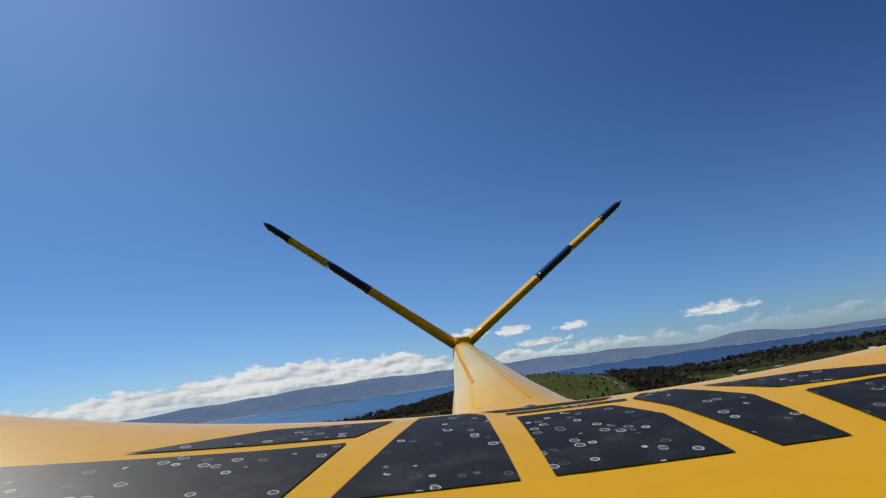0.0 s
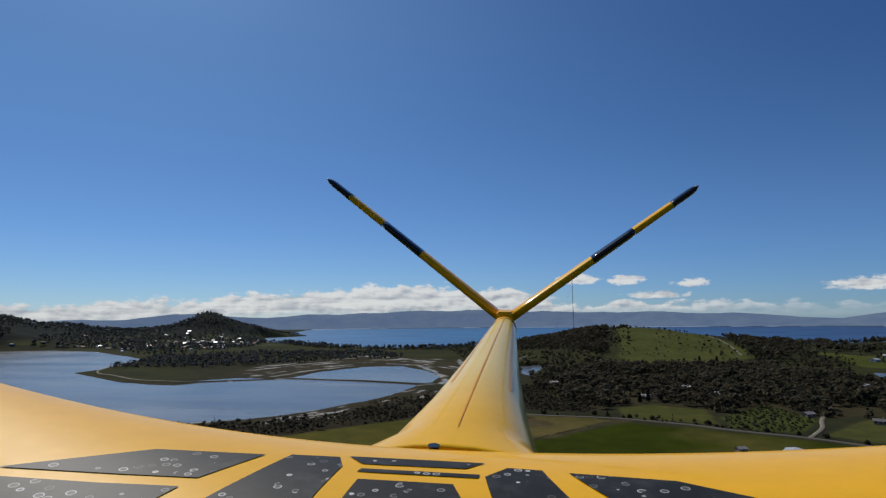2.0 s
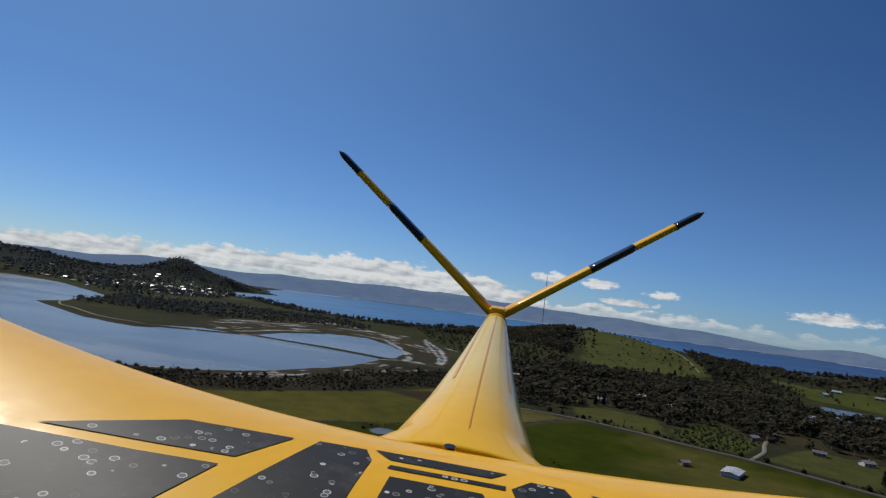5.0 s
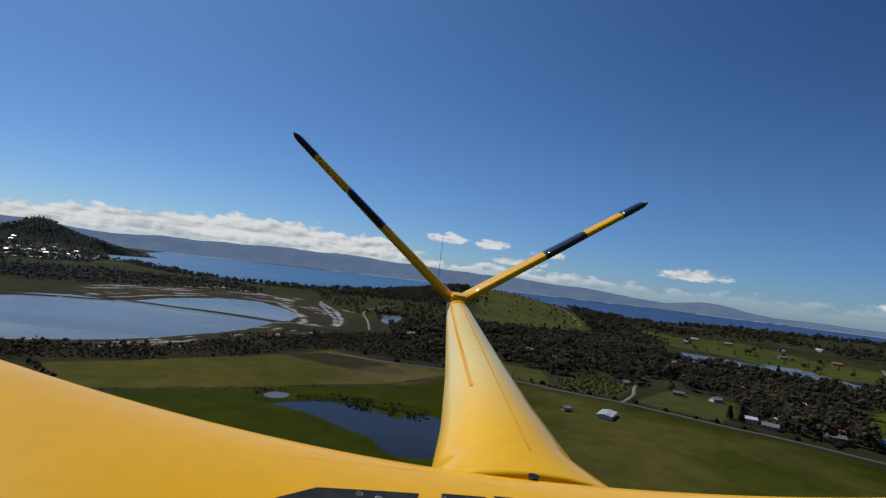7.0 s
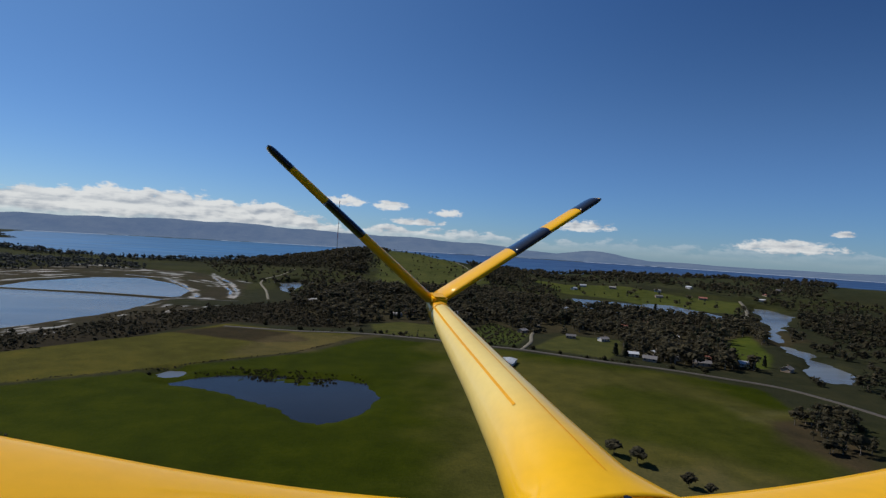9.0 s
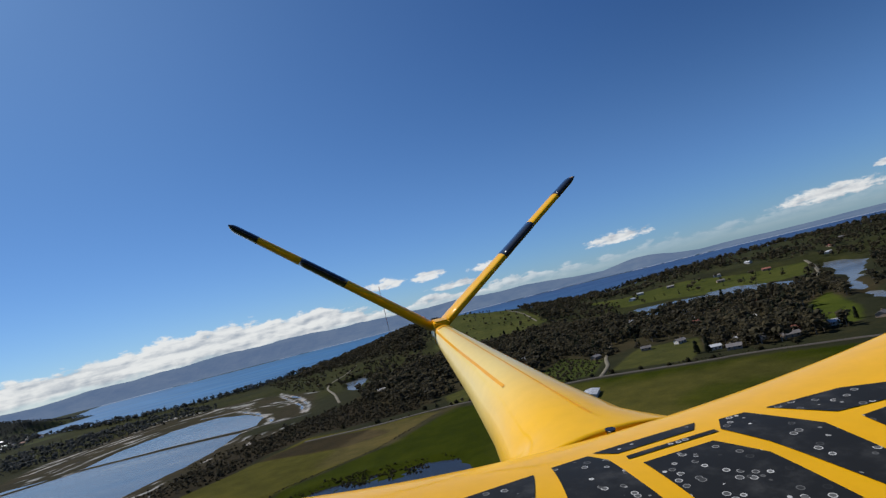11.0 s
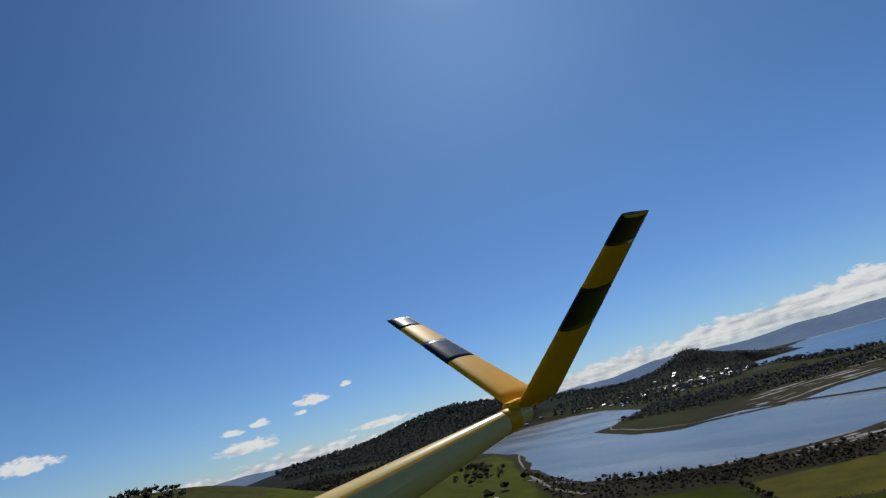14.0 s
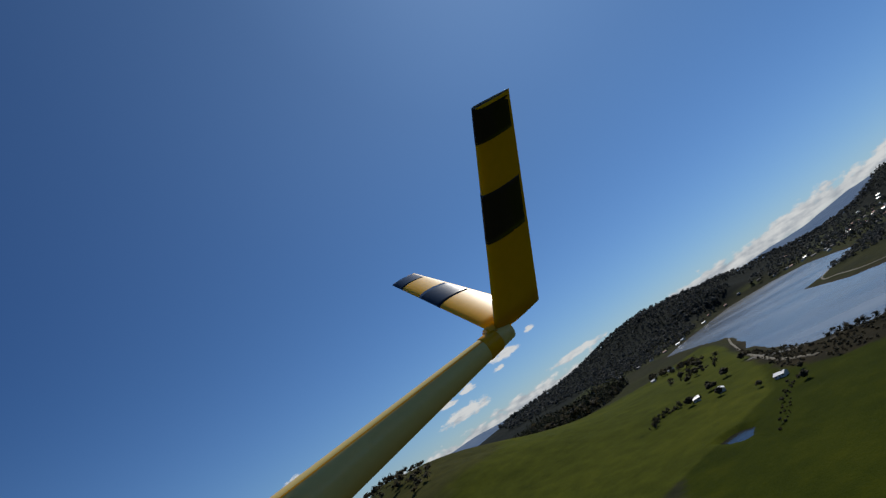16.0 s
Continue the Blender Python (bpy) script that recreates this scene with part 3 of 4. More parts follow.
def flat_water(name, xs, ys, z, mat, label):
    return tagged(sheet(name, np.array(xs, float), np.array(ys, float), lambda X, Y: X * 0 + z, mat), label, "water", kind="structure")


flat_water("bay_water", [-2600, -800, 800, 4800], [1360, 2500, 4700], 0.0, BAY, "wide blue bay with small waves")
flat_water("estuary_water", [-1700, -700, -40], [330, 700, 1355], 0.0, CALM, "calm silvery shallow estuary water behind a causeway")
flat_water("lagoon_water", [340, 520], [640, 860], 2.9, CALM, "pale narrow farm lagoon between paddocks")
flat_water("creek_water", [300, 760], [270, 860], 0.0, CALM, "pale winding tidal creek between trees")
flat_water("field_pond_water", [-77, 40], [215, 329], 0.0, POND, "dark blue flood pond in a green paddock")
flat_water("pond_arm_water", [-110, -77.01], [270, 297.9], 0.0, POND, "narrow dark arm of a flood pond")
flat_water("puddle_water", [-106, -77.01], [298, 324], 0.0, CALM, "small pale puddle in a green paddock")
flat_water("farm_pond_water", [-319, -289], [166, 186], FARM_POND, POND, "small dark farm pond in grass")


# ---- builders ----
def part(name, bm, mat, parent, label=""):
    me = bpy.data.meshes.new(name)
    bm.to_mesh(me)
    bm.free()
    me.materials.append(mat)
    ob = new(name, me)
    ob.parent = parent
    if label:
        tagged(ob, label)
    return ob


def box(bm, cx, cy, cz, sx, sy, sz, turn=None):
    m = Matrix.Translation((cx, cy, cz)) @ (turn or Matrix()) @ Matrix.Diagonal((sx, sy, sz, 1))
    return bmesh.ops.create_cube(bm, size=1, matrix=m)["verts"]


def boxes(*rows):
    bm = bmesh.new()
    for r in rows:
        box(bm, *r)
    return bm


def ground_at(x, y):
    return float(heights(np.array([x]), np.array([y]))[0])


# ---- trees ----
def blob(rng, subdiv=1):
    bm = bmesh.new()
    bmesh.ops.create_icosphere(bm, subdivisions=subdiv, radius=1)
    co = np.array([v.co[:] for v in bm.verts])
    fa = np.array([[v.index for v in f.verts] for f in bm.faces])
    bm.free()
    return co * (1 + 0.28 * rng.standard_normal((len(co), 1)) * 0.6), fa


def spot(rng, kind, skin):
    """A place in a crown one metre high; skin: how near its outside."""
    a = rng.uniform(0, 6.28)
    if kind == "pine":
        h = 0.10 + 0.90 * rng.uniform() ** 1.3
        r = (0.20 * (1.02 - h) + 0.015) * (0.55 + 0.5 * skin)
        return np.array([math.cos(a) * r, math.sin(a) * r, h])
    if kind == "bush":
        u = rng.uniform(-0.2, 1)
        r = 0.48 * math.sqrt(max(0.05, 1 - u * u)) * (0.45 + 0.6 * skin)
        return np.array([math.cos(a) * r, math.sin(a) * r, 0.28 + 0.55 * u * (0.5 + 0.5 * skin)])
    k = rng.integers(5)
    c = np.array([(0, 0, 0.78), (0.17, 0.03, 0.62), (-0.13, 0.15, 0.66), (-0.06, -0.18, 0.58), (0.08, 0.12, 0.46)][k])
    d = rng.standard_normal(3)
    d /= np.linalg.norm(d) + 1e-9
    return c + d * np.array([0.17, 0.17, 0.14]) * (0.35 + 0.75 * skin)


def tree_arrays(rng, kind, clumps, subdiv=1):
    """Crown (corners, faces) and trunk (corners, faces) of a tree one metre high: sprays of leaves round a few dense clumps."""
    cos, fas, n = [], [], 0
    shape = "gum" if kind == "far" else kind
    for i in range(max(3, clumps // 14)):
        c, f = blob(rng, subdiv)
        at = spot(rng, shape, 0.0)
        size = {"gum": (0.17, 0.17, 0.13), "pine": (0.10, 0.10, 0.10), "bush": (0.30, 0.30, 0.24)}[shape]
        cos.append(c * np.array(size) * rng.uniform(0.7, 1.2) + at)
        fas.append(f + n)
        n += len(c)
    big = {"gum": 0.085, "pine": 0.065, "bush": 0.15}[shape] * (2.0 if clumps < 40 else 1.0 if clumps < 130 else 0.62)
    for i in range(clumps):
        at = spot(rng, shape, rng.uniform(0.5, 1.0))
        tri = rng.standard_normal((3, 3)) * big * np.array([1, 1, 0.75])
        cos.append(tri + at)
        fas.append(np.array([[0, 1, 2]]) + n)
        n += 3
    crown = np.concatenate(cos), np.concatenate(fas)
    ring, tco, tfa = 5, [], []
    lean = rng.uniform(-0.05, 0.05, 2)
    for j, (h, r) in enumerate(((-0.03, 0.028), (0.3, 0.018), (0.62, 0.008))):
        for k in range(ring):
            a = 6.2832 * k / ring
            tco.append((math.cos(a) * r + lean[0] * h, math.sin(a) * r + lean[1] * h, h))
    for j in range(2):
        for k in range(ring):
            a, b = j * ring + k, j * ring + (k + 1) % ring
            tfa += [(a, b, b + ring), (a, b + ring, a + ring)]
    trunk = [np.array(tco)], [np.array(tfa)]
    m = len(tco)
    if kind == "gum":
        for k in range(4):
            a, tip = rng.uniform(0, 6.28), rng.uniform(0.5, 0.72)
            u = np.array([math.cos(a), math.sin(a), 0])
            w_ = np.array([-u[1], u[0], 0]) * 0.009
            p0, p1 = np.array([0, 0, 0.24 + 0.05 * k]), u * 0.2 + np.array([0, 0, tip])
            trunk[0].append(np.stack([p0 - w_, p0 + w_, p0 + (0, 0, 0.02), p1]))
            trunk[1].append(np.array([(0, 1, 3), (1, 2, 3), (2, 0, 3)]) + m)
            m += 4
    return crown, (np.concatenate(trunk[0]), np.concatenate(trunk[1]))


rng = np.random.default_rng(7)
FAR_TREES = {k: [tree_arrays(rng, k, n) for _ in range(5)] for k, n in (("gum", 66), ("pine", 54), ("bush", 42), ("far", 30))}


def wood(name, spots, sizes, kinds, mats, label):
    """Many trees as one piece of stuff: crowns in one mesh, trunks in another."""
    r = np.random.default_rng(len(spots) + 11)
    co, fa, sl, n = [], [], [], 0
    for (x, y, z), s, kind in zip(spots, sizes, kinds):
        (c, f), (tc, tf) = FAR_TREES[kind][r.integers(5)]
        a = r.uniform(0, 6.28)
        m = np.array([[math.cos(a), -math.sin(a), 0], [math.sin(a), math.cos(a), 0], [0, 0, 1]])
        wide = s * r.uniform(0.85, 1.35)
        for cc, ff, slot in ((c, f, 0 if kind != "pine" else 1), (tc, tf, 2)):
            if slot == 2 and kind in ("bush", "far"):
                continue
            co.append((cc @ m.T) * (wide, wide, s) + (x, y, z))
            fa.append(ff + n)
            sl.append(np.full(len(ff), slot))
            n += len(cc)
    me = quads(name, np.concatenate(co), np.concatenate(fa), mats[0], smooth=False)
    for m in mats[1:]:
        me.materials.append(m)
    me.polygons.foreach_set("material_index", np.concatenate(sl).astype(np.int32))
    return tagged(new(name, me), label, "trees", kind="stuff")


def scatter(poly, spacing, seed, keep=None, edge=3.0):
    """Spots inside an outline, jittered on a grid."""
    r = np.random.default_rng(seed)
    p = np.array(poly)
    gx, gy = np.meshgrid(np.arange(p[:, 0].min(), p[:, 0].max(), spacing), np.arange(p[:, 1].min(), p[:, 1].max(), spacing))
    x = (gx + r.uniform(-0.5, 0.5, gx.shape) * spacing).ravel()
    y = (gy + r.uniform(-0.5, 0.5, gy.shape) * spacing).ravel()
    ok = inside(x, y, poly) > edge
    z = heights(x, y)
    ok &= z > 0.35
    if keep is not None:
        ok &= keep(x, y)
    return np.stack([x, y, z - 0.2], -1)[ok]


def clear(x, y):
    """No trees on roads, in paddocks or on house plots."""
    ok = along(x, y, ROAD) > 9
    for poly in (ORCHARD, PADDOCK_M, PADDOCK_N, PADDOCK_E, STRIP, OLIVE):
        ok &= inside(x, y, poly) < -2
    ok &= (inside(x, y, LAGOON) < -34) & (inside(x, y, CREEK_E) < 2)
    for hx, hy in HOUSES:
        ok &= np.hypot(x - hx, y - hy) > 6.5
    return ok


HOUSES = [(223, 378), (228, 362), (254, 368), (279, 366), (246, 385), (300, 352), (323, 338), (356, 520), (372, 500), (264, 690), (292, 676), (205, 560), (60, 560), (75, 575), (130, 590), (110, 640),
          (168, 476), (330, 420), (390, 560), (310, 560), (250, 520), (20, 700), (-30, 660), (190, 640), (350, 640), (270, 620), (204, 450), (230, 440), (300, 528), (306, 494), (314, 466), (264, 352), (285, 548), (345, 560), (322, 596)]


def plant(name, poly, spacing, seed, size, mix, label, gaps=0.35, patch=50, keep=clear, leaf=None):
    s = scatter(poly, spacing, seed, keep, 3.0 if keep is clear else 0.0)
    r = np.random.default_rng(seed + 99)
    s = s[(rough(s[:, 0], s[:, 1], patch, seed) + r.uniform(-0.5, 0.5, len(s))) > gaps - 1.1]
    sizes = size * r.uniform(0.55, 1.25, len(s)) * (1 + 0.25 * rough(s[:, 0], s[:, 1], patch, seed + 5))
    kinds = r.choice(["gum", "pine", "bush"], len(s), p=mix)
    if spacing > 8.0:
        kinds = np.where(kinds == "gum", "far", kinds)
    sizes = np.where(kinds == "bush", sizes * 0.45, sizes)
    return wood(name, s, sizes, kinds, (leaf or LEAF, PINE, BARK), label)


MARSH_WOOD = [(-770, 765), (-600, 800), (-430, 1000), (-340, 1090), (-480, 1250), (-800, 1150), (-890, 1040)]
COAST_WOOD = [(-1120, 1900), (-870, 1620), (-640, 1440), (-500, 1375), (-400, 1390), (-290, 1470), (-180, 1600), (-140, 1560), (-240, 1400), (-330, 1310), (-520, 1300), (-700, 1400), (-1000, 1700)]
WEST_RIDGE = [(-1480, 700), (-1620, 1000), (-1640, 1300), (-1900, 1600), (-2350, 1500), (-2450, 1000), (-2200, 500), (-1800, 450)]
KNOLL = [(-1180, 2210), (-1250, 2010), (-1480, 1900), (-1760, 2080), (-1720, 2480), (-1350, 2520), (-1200, 2380)]
BACK_RIDGE = [(-1500, 1980), (-1640, 1720), (-1700, 1420), (-1900, 1420), (-2150, 1600), (-2120, 1950), (-1800, 2150)]
TOWN = [(-900, 1080), (-1000, 1100), (-1280, 1300), (-1560, 1300), (-1700, 1700), (-1480, 1960), (-1220, 1930), (-1000, 1700), (-870, 1300)]
SW_HILL = [(-480, -30), (-640, 60), (-800, 70), (-960, 20), (-900, -120), (-640, -120)]
NORTH_FLAT = [(-150, 900), (-240, 1100), (-300, 1290), (-200, 1400), (-130, 1150), (-20, 1050), (40, 900), (-40, 780)]
plant("shore_scrub", WOOD_SHORE, 4.2, 1, 4.8, (0.22, 0.06, 0.72), "dark tea-tree scrub and low gums along the mud", 0.45, 34)
plant("woodland", WOOD_MAIN, 6.1, 2, 11.0, (0.66, 0.14, 0.20), "dense grey-green eucalypt wood among scattered houses", 0.85, 42)
plant("hill_wood", WOOD_HILL, 8.5, 3, 10, (0.8, 0.1, 0.1), "dark eucalypt wood on the flank of a hill", 0.2, 90, keep=lambda x, y: clear(x, y) & (inside(x, y, WOOD_HILL) > 16 + 24 * rough(x, y, 45, 91)))
plant("hill_edge_trees", [(20, 1000), (40, 1180), (50, 1440), (40, 1640), (120, 1560), (125, 1420), (100, 1160), (85, 980)], 13, 32, 7.5, (0.6, 0.0, 0.4), "loose trees thinning out into hill pasture", 0.85, 50, keep=None)
plant("ridge_wood", WOOD_EAST, 12, 4, 11, (0.7, 0.2, 0.1), "dark wood on a low ridge above the bay", 0.8, 110)
plant("pine_plantation", PINES_W, 11.5, 5, 17, (0.1, 0.9, 0.0), "dense dark pine plantation at the edge of pasture", 0.0, 90)
plant("marsh_wood", MARSH_WOOD, 11, 6, 9, (0.6, 0.2, 0.2), "low dark wood behind the salt marsh", 0.45, 70, leaf=HAZED_LEAF)
plant("coast_wood", COAST_WOOD, 12, 7, 11, (0.6, 0.35, 0.05), "row of dark shore trees along the bay", 0.6, 60, leaf=HAZED_LEAF)
plant("ridge_forest", WEST_RIDGE, 17.5, 8, 14, (0.8, 0.15, 0.05), "dark forest over a long western ridge", 0.0, 160, leaf=HAZED_LEAF)
plant("knoll_forest", KNOLL, 14, 9, 8, (0.7, 0.2, 0.1), "dark forest on a round knoll above the town", 0.1, 120, leaf=HAZED_LEAF)
plant("back_forest", BACK_RIDGE, 19, 28, 13, (0.8, 0.15, 0.05), "dark forest on the low hills behind the town", 0.1, 160, leaf=HAZED_LEAF)
plant("shore_marsh_scrub", SHORE_MARSH, 5.0, 29, 4.5, (0.25, 0.05, 0.7), "low dark scrub on marshy ground by the water", 0.8, 30)
plant("town_trees", TOWN, 17, 10, 11, (0.6, 0.2, 0.2), "garden and street trees among the town's houses", 0.6, 90, leaf=HAZED_LEAF)
plant("hilltop_trees", SW_HILL, 15, 11, 10, (0.85, 0.05, 0.1), "ragged gums along the crest of a grassy hill", 0.95, 60)
plant("marsh_bushes", NORTH_FLAT, 13, 12, 7, (0.35, 0.15, 0.5), "scattered bushes on rough marsh pasture", 0.75, 60)
plant("hill_bushes", HILL_GREEN, 21, 13, 5, (0.4, 0.0, 0.6), "scattered bushes on a grazed green hillside", 0.9, 60, keep=None)
plant("strip_trees", STRIP, 34, 14, 9, (0.5, 0.4, 0.1), "scattered paddock trees by the lagoon", 0.9, 60, keep=None)
plant("creek_wood", [(330, 240), (300, 300), (320, 322), (360, 318), (420, 440), (500, 470), (560, 600), (720, 760), (860, 640), (640, 380), (480, 260)], 9.8, 15, 8, (0.5, 0.1, 0.4), "dark scrub and gums beside a tidal creek", 0.45, 60)
plant("gap_trees", [(60, 640), (40, 900), (62, 1120), (-20, 1080), (-90, 880), (-70, 680)], 14, 16, 9, (0.5, 0.3, 0.2), "scattered trees and scrub below the hill", 0.7, 60)

plant("west_shore_wood", [(-1340, 620), (-1350, 760), (-1450, 950), (-1600, 1180), (-1640, 1330), (-1900, 1330), (-1640, 1000), (-1500, 600)], 13, 26, 11, (0.7, 0.2, 0.1), "wooded slope above the far shore of the estuary", 0.5, 90, leaf=HAZED_LEAF)
plant("paddock_grove", [(203, 186), (226, 176), (252, 214), (254, 246), (224, 226)], 5.5, 30, 8.5, (0.75, 0.05, 0.2), "loose grove of gums on bare ground in a paddock", 0.75, 22, keep=None)
plant("house_grove", [(-560, 300), (-610, 330), (-700, 400), (-800, 410), (-790, 455), (-700, 445), (-600, 400), (-520, 345)], 12, 27, 8, (0.6, 0.25, 0.15), "grove of dark trees round a farmhouse above the water", 0.75, 50, keep=None)
plant("upper_wood", [(255, 880), (330, 850), (385, 900), (400, 1130), (480, 1480), (300, 1330)], 11, 24, 10, (0.6, 0.3, 0.1), "dark trees between a green hill and paddocks", 0.55, 90)
plant("east_scrub", [(560, 640), (540, 700), (600, 790), (700, 860), (900, 890), (1100, 700), (900, 450), (700, 420)], 13, 25, 9, (0.5, 0.2, 0.3), "dark scrub and gums beyond the creek", 0.6, 90)


def band(line, width):
    """A closed outline round a line."""
    p = np.array(line, float)
    d = np.gradient(p, axis=0)
    nrm = np.stack([-d[:, 1], d[:, 0]], -1) / np.linalg.norm(d, axis=1, keepdims=True)
    return np.concatenate([p + nrm * width, (p - nrm * width)[::-1]]).tolist()


plant("hedgerow", band([(-228, 308), (-206, 286), (-180, 263)], 2.5), 3.0, 17, 4, (0.1, 0, 0.9), "thin ragged hedge between two paddocks", 0.4, 20, keep=None)
plant("roadside_bushes", band([(-20, 455), (30, 451), (75, 433), (102, 416)], 3), 4.5, 18, 5, (0.2, 0.1, 0.7), "bushes along the verge of a country road", 0.6, 20, keep=None)
plant("road_hedge", band([(112, 412), (142, 400), (168, 381), (196, 361), (222, 346), (250, 326)], 1.8), 3.4, 31, 3.6, (0.15, 0, 0.85), "low dark hedge beside a country road", 0.75, 16, keep=None)
plant("farm_hedge", band([(-420, 190), (-436, 206), (-440, 226), (-428, 246)], 4), 3.6, 19, 5, (0.3, 0.0, 0.7), "ragged hedge running through pasture to a farmhouse", 0.4, 30, keep=None)
plant("fence_bushes", band([(-262, 170), (-286, 196), (-318, 232), (-322, 250)], 3), 4.2, 20, 4, (0.2, 0, 0.8), "line of bushes along a paddock fence", 0.75, 20, keep=None)
plant("ditch_weeds", band([(-178, 262), (-140, 290), (-100, 314), (-66, 340), (-28, 366), (20, 430)], 1.2), 1.6, 22, 1.7, (0, 0, 1), "dark weeds along a shallow field ditch", 0.55, 30, keep=None)
plant("drain_weeds", band([(-140, 231), (-121, 214), (-96, 195), (-70, 172)], 1.0), 1.5, 23, 1.6, (0, 0, 1), "dark weeds in a drain across green pasture", 0.6, 18, keep=None)
def reeds(name, poly, spacing, seed, size, label):
    """Low growth standing in shallow water."""
    r = np.random.default_rng(seed)
    p = np.array(poly)
    n_ = int((np.ptp(p[:, 0]) * np.ptp(p[:, 1])) / spacing**2)
    x, y = r.uniform(p[:, 0].min(), p[:, 0].max(), n_), r.uniform(p[:, 1].min(), p[:, 1].max(), n_)
    ok = (inside(x, y, poly) + 5 * rough(x, y, 14, seed) > 1) & (rough(x, y, 7, seed + 3) > -0.15)
    x, y = x[ok], y[ok]
    wood(name, np.stack([x, y, np.maximum(heights(x, y), -0.25)], -1), size * r.uniform(0.5, 1.3, len(x)), ["bush"] * len(x), (BUSH, PINE, BARK), label)


reeds("pond_reeds", [(-58, 318), (-25, 322), (2, 308), (4, 296), (-14, 286), (-38, 296)], 1.5, 61, 0.9, "dark reeds and weeds in a flooded paddock")
reeds("pond_edge_weeds", [(-76, 306), (-50, 318), (-20, 316), (14, 306), (24, 290), (10, 300), (-20, 308), (-50, 310)], 1.6, 62, 0.7, "dark weeds along the edge of a pond")
reeds("mud_weeds", [(-330, 352), (-240, 392), (-205, 460), (-186, 560), (-150, 600), (-165, 500), (-200, 420), (-260, 370), (-320, 340)], 4.0, 63, 1.2, "dark tussocks on tidal mud")
plant("orchard_rows", ORCHARD, 4.6, 21, 3.6, (0, 0, 1), "rows of low leafy orchard bushes on grass", 0.1, 500, keep=None)


# ---- roads and tracks ----
def curve_points(line, n=8):
    p = [Vector((*q, 0)) for q in line]
    p = [p[0] * 2 - p[1], *p, p[-1] * 2 - p[-2]]
    out = []
    for a, b, c, d in zip(p, p[1:], p[2:], p[3:]):
        for i in range(n):
            t = i / n
            out.append(0.5 * (2 * b + (c - a) * t + (2 * a - 5 * b + 4 * c - d) * t * t + (3 * b - a - 3 * c + d) * t**3))
    return np.array([v[:2] for v in out + [p[-2]]])


def ribbon(name, line, width, mat, label, lift=0.35, kind="structure", category="road"):
    p = curve_points(line)
    d = np.gradient(p, axis=0)
    nrm = np.stack([-d[:, 1], d[:, 0]], -1) / np.linalg.norm(d, axis=1, keepdims=True)
    rows = [p + nrm * width * k for k in (-0.62, -0.5, 0, 0.5, 0.62)]
    co = []
    for q, up in zip(rows, (-0.9, lift, lift + 0.06, lift, -0.9)):
        z = np.maximum(heights(p[:, 0], p[:, 1]), 0.1) + up
        co.append(np.stack([q[:, 0], q[:, 1], z], -1))
    co = np.concatenate(co)
    n = len(p)
    i = np.arange(n - 1)
    fa = np.concatenate([np.stack([i + k * n, i + 1 + k * n, i + 1 + (k + 1) * n, i + (k + 1) * n], -1) for k in range(4)])[:, ::-1]
    return tagged(new(name, quads(name, co, fa, mat)), label, category, kind=kind)


ribbon("road", ROAD, 3.8, ROADM, "grey sealed country road between paddocks and trees")
ribbon("drive_1", [(140, 394), (158, 425), (168, 452), (177, 473), (200, 520), (215, 590)], 3, DIRT, "pale gravel drive going up to houses")
ribbon("drive_2", [(-800, 570), (-720, 510), (-645, 458), (-524, 374), (-443, 324), (-388, 296), (-340, 284)], 3.4, DIRT, "pale curved gravel farm drive in pasture")
ribbon("track_1", [(532, 640), (600, 720), (660, 800), (707, 871)], 5, DIRT, "straight pale track cut through a paddock")
ribbon("track_2", [(262, 1010), (268, 1090), (272, 1190), (262, 1250)], 3, DIRT, "pale farm track up a green hillside")
ribbon("track_3", [(-80, 660), (-95, 760), (-120, 900), (-100, 1000), (-85, 1100)], 3, DIRT, "pale dirt track along the marsh")
ribbon("causeway_path", [(-500, 622), (-440, 660), (-386, 690), (-270, 677), (-185, 655), (-110, 640)], 2.4, ROCK, "narrow dark path on an earth causeway across shallow water", 0.3)
ribbon("spit_path", [(-500, 622), (-580, 636), (-660, 680), (-720, 712), (-790, 800), (-880, 985)], 3, DIRT, "pale sandy path along a spit")


# ---- houses ----
def gable(bm, w_, d_, h, rise, over, thick):
    """Two sloping roof slabs with eaves."""
    for side in (-1, 1):
        run = d_ / 2 + over
        length, ang = math.hypot(run, rise * run / (d_ / 2)), math.atan2(rise, d_ / 2)
        turn = Matrix.Rotation(-side * ang, 4, "X")
        cy = side * run / 2
        cz = h + rise - (rise / (d_ / 2)) * run / 2
        box(bm, 0, cy, cz + thick / 2, w_ + 2 * over, length, thick, turn)


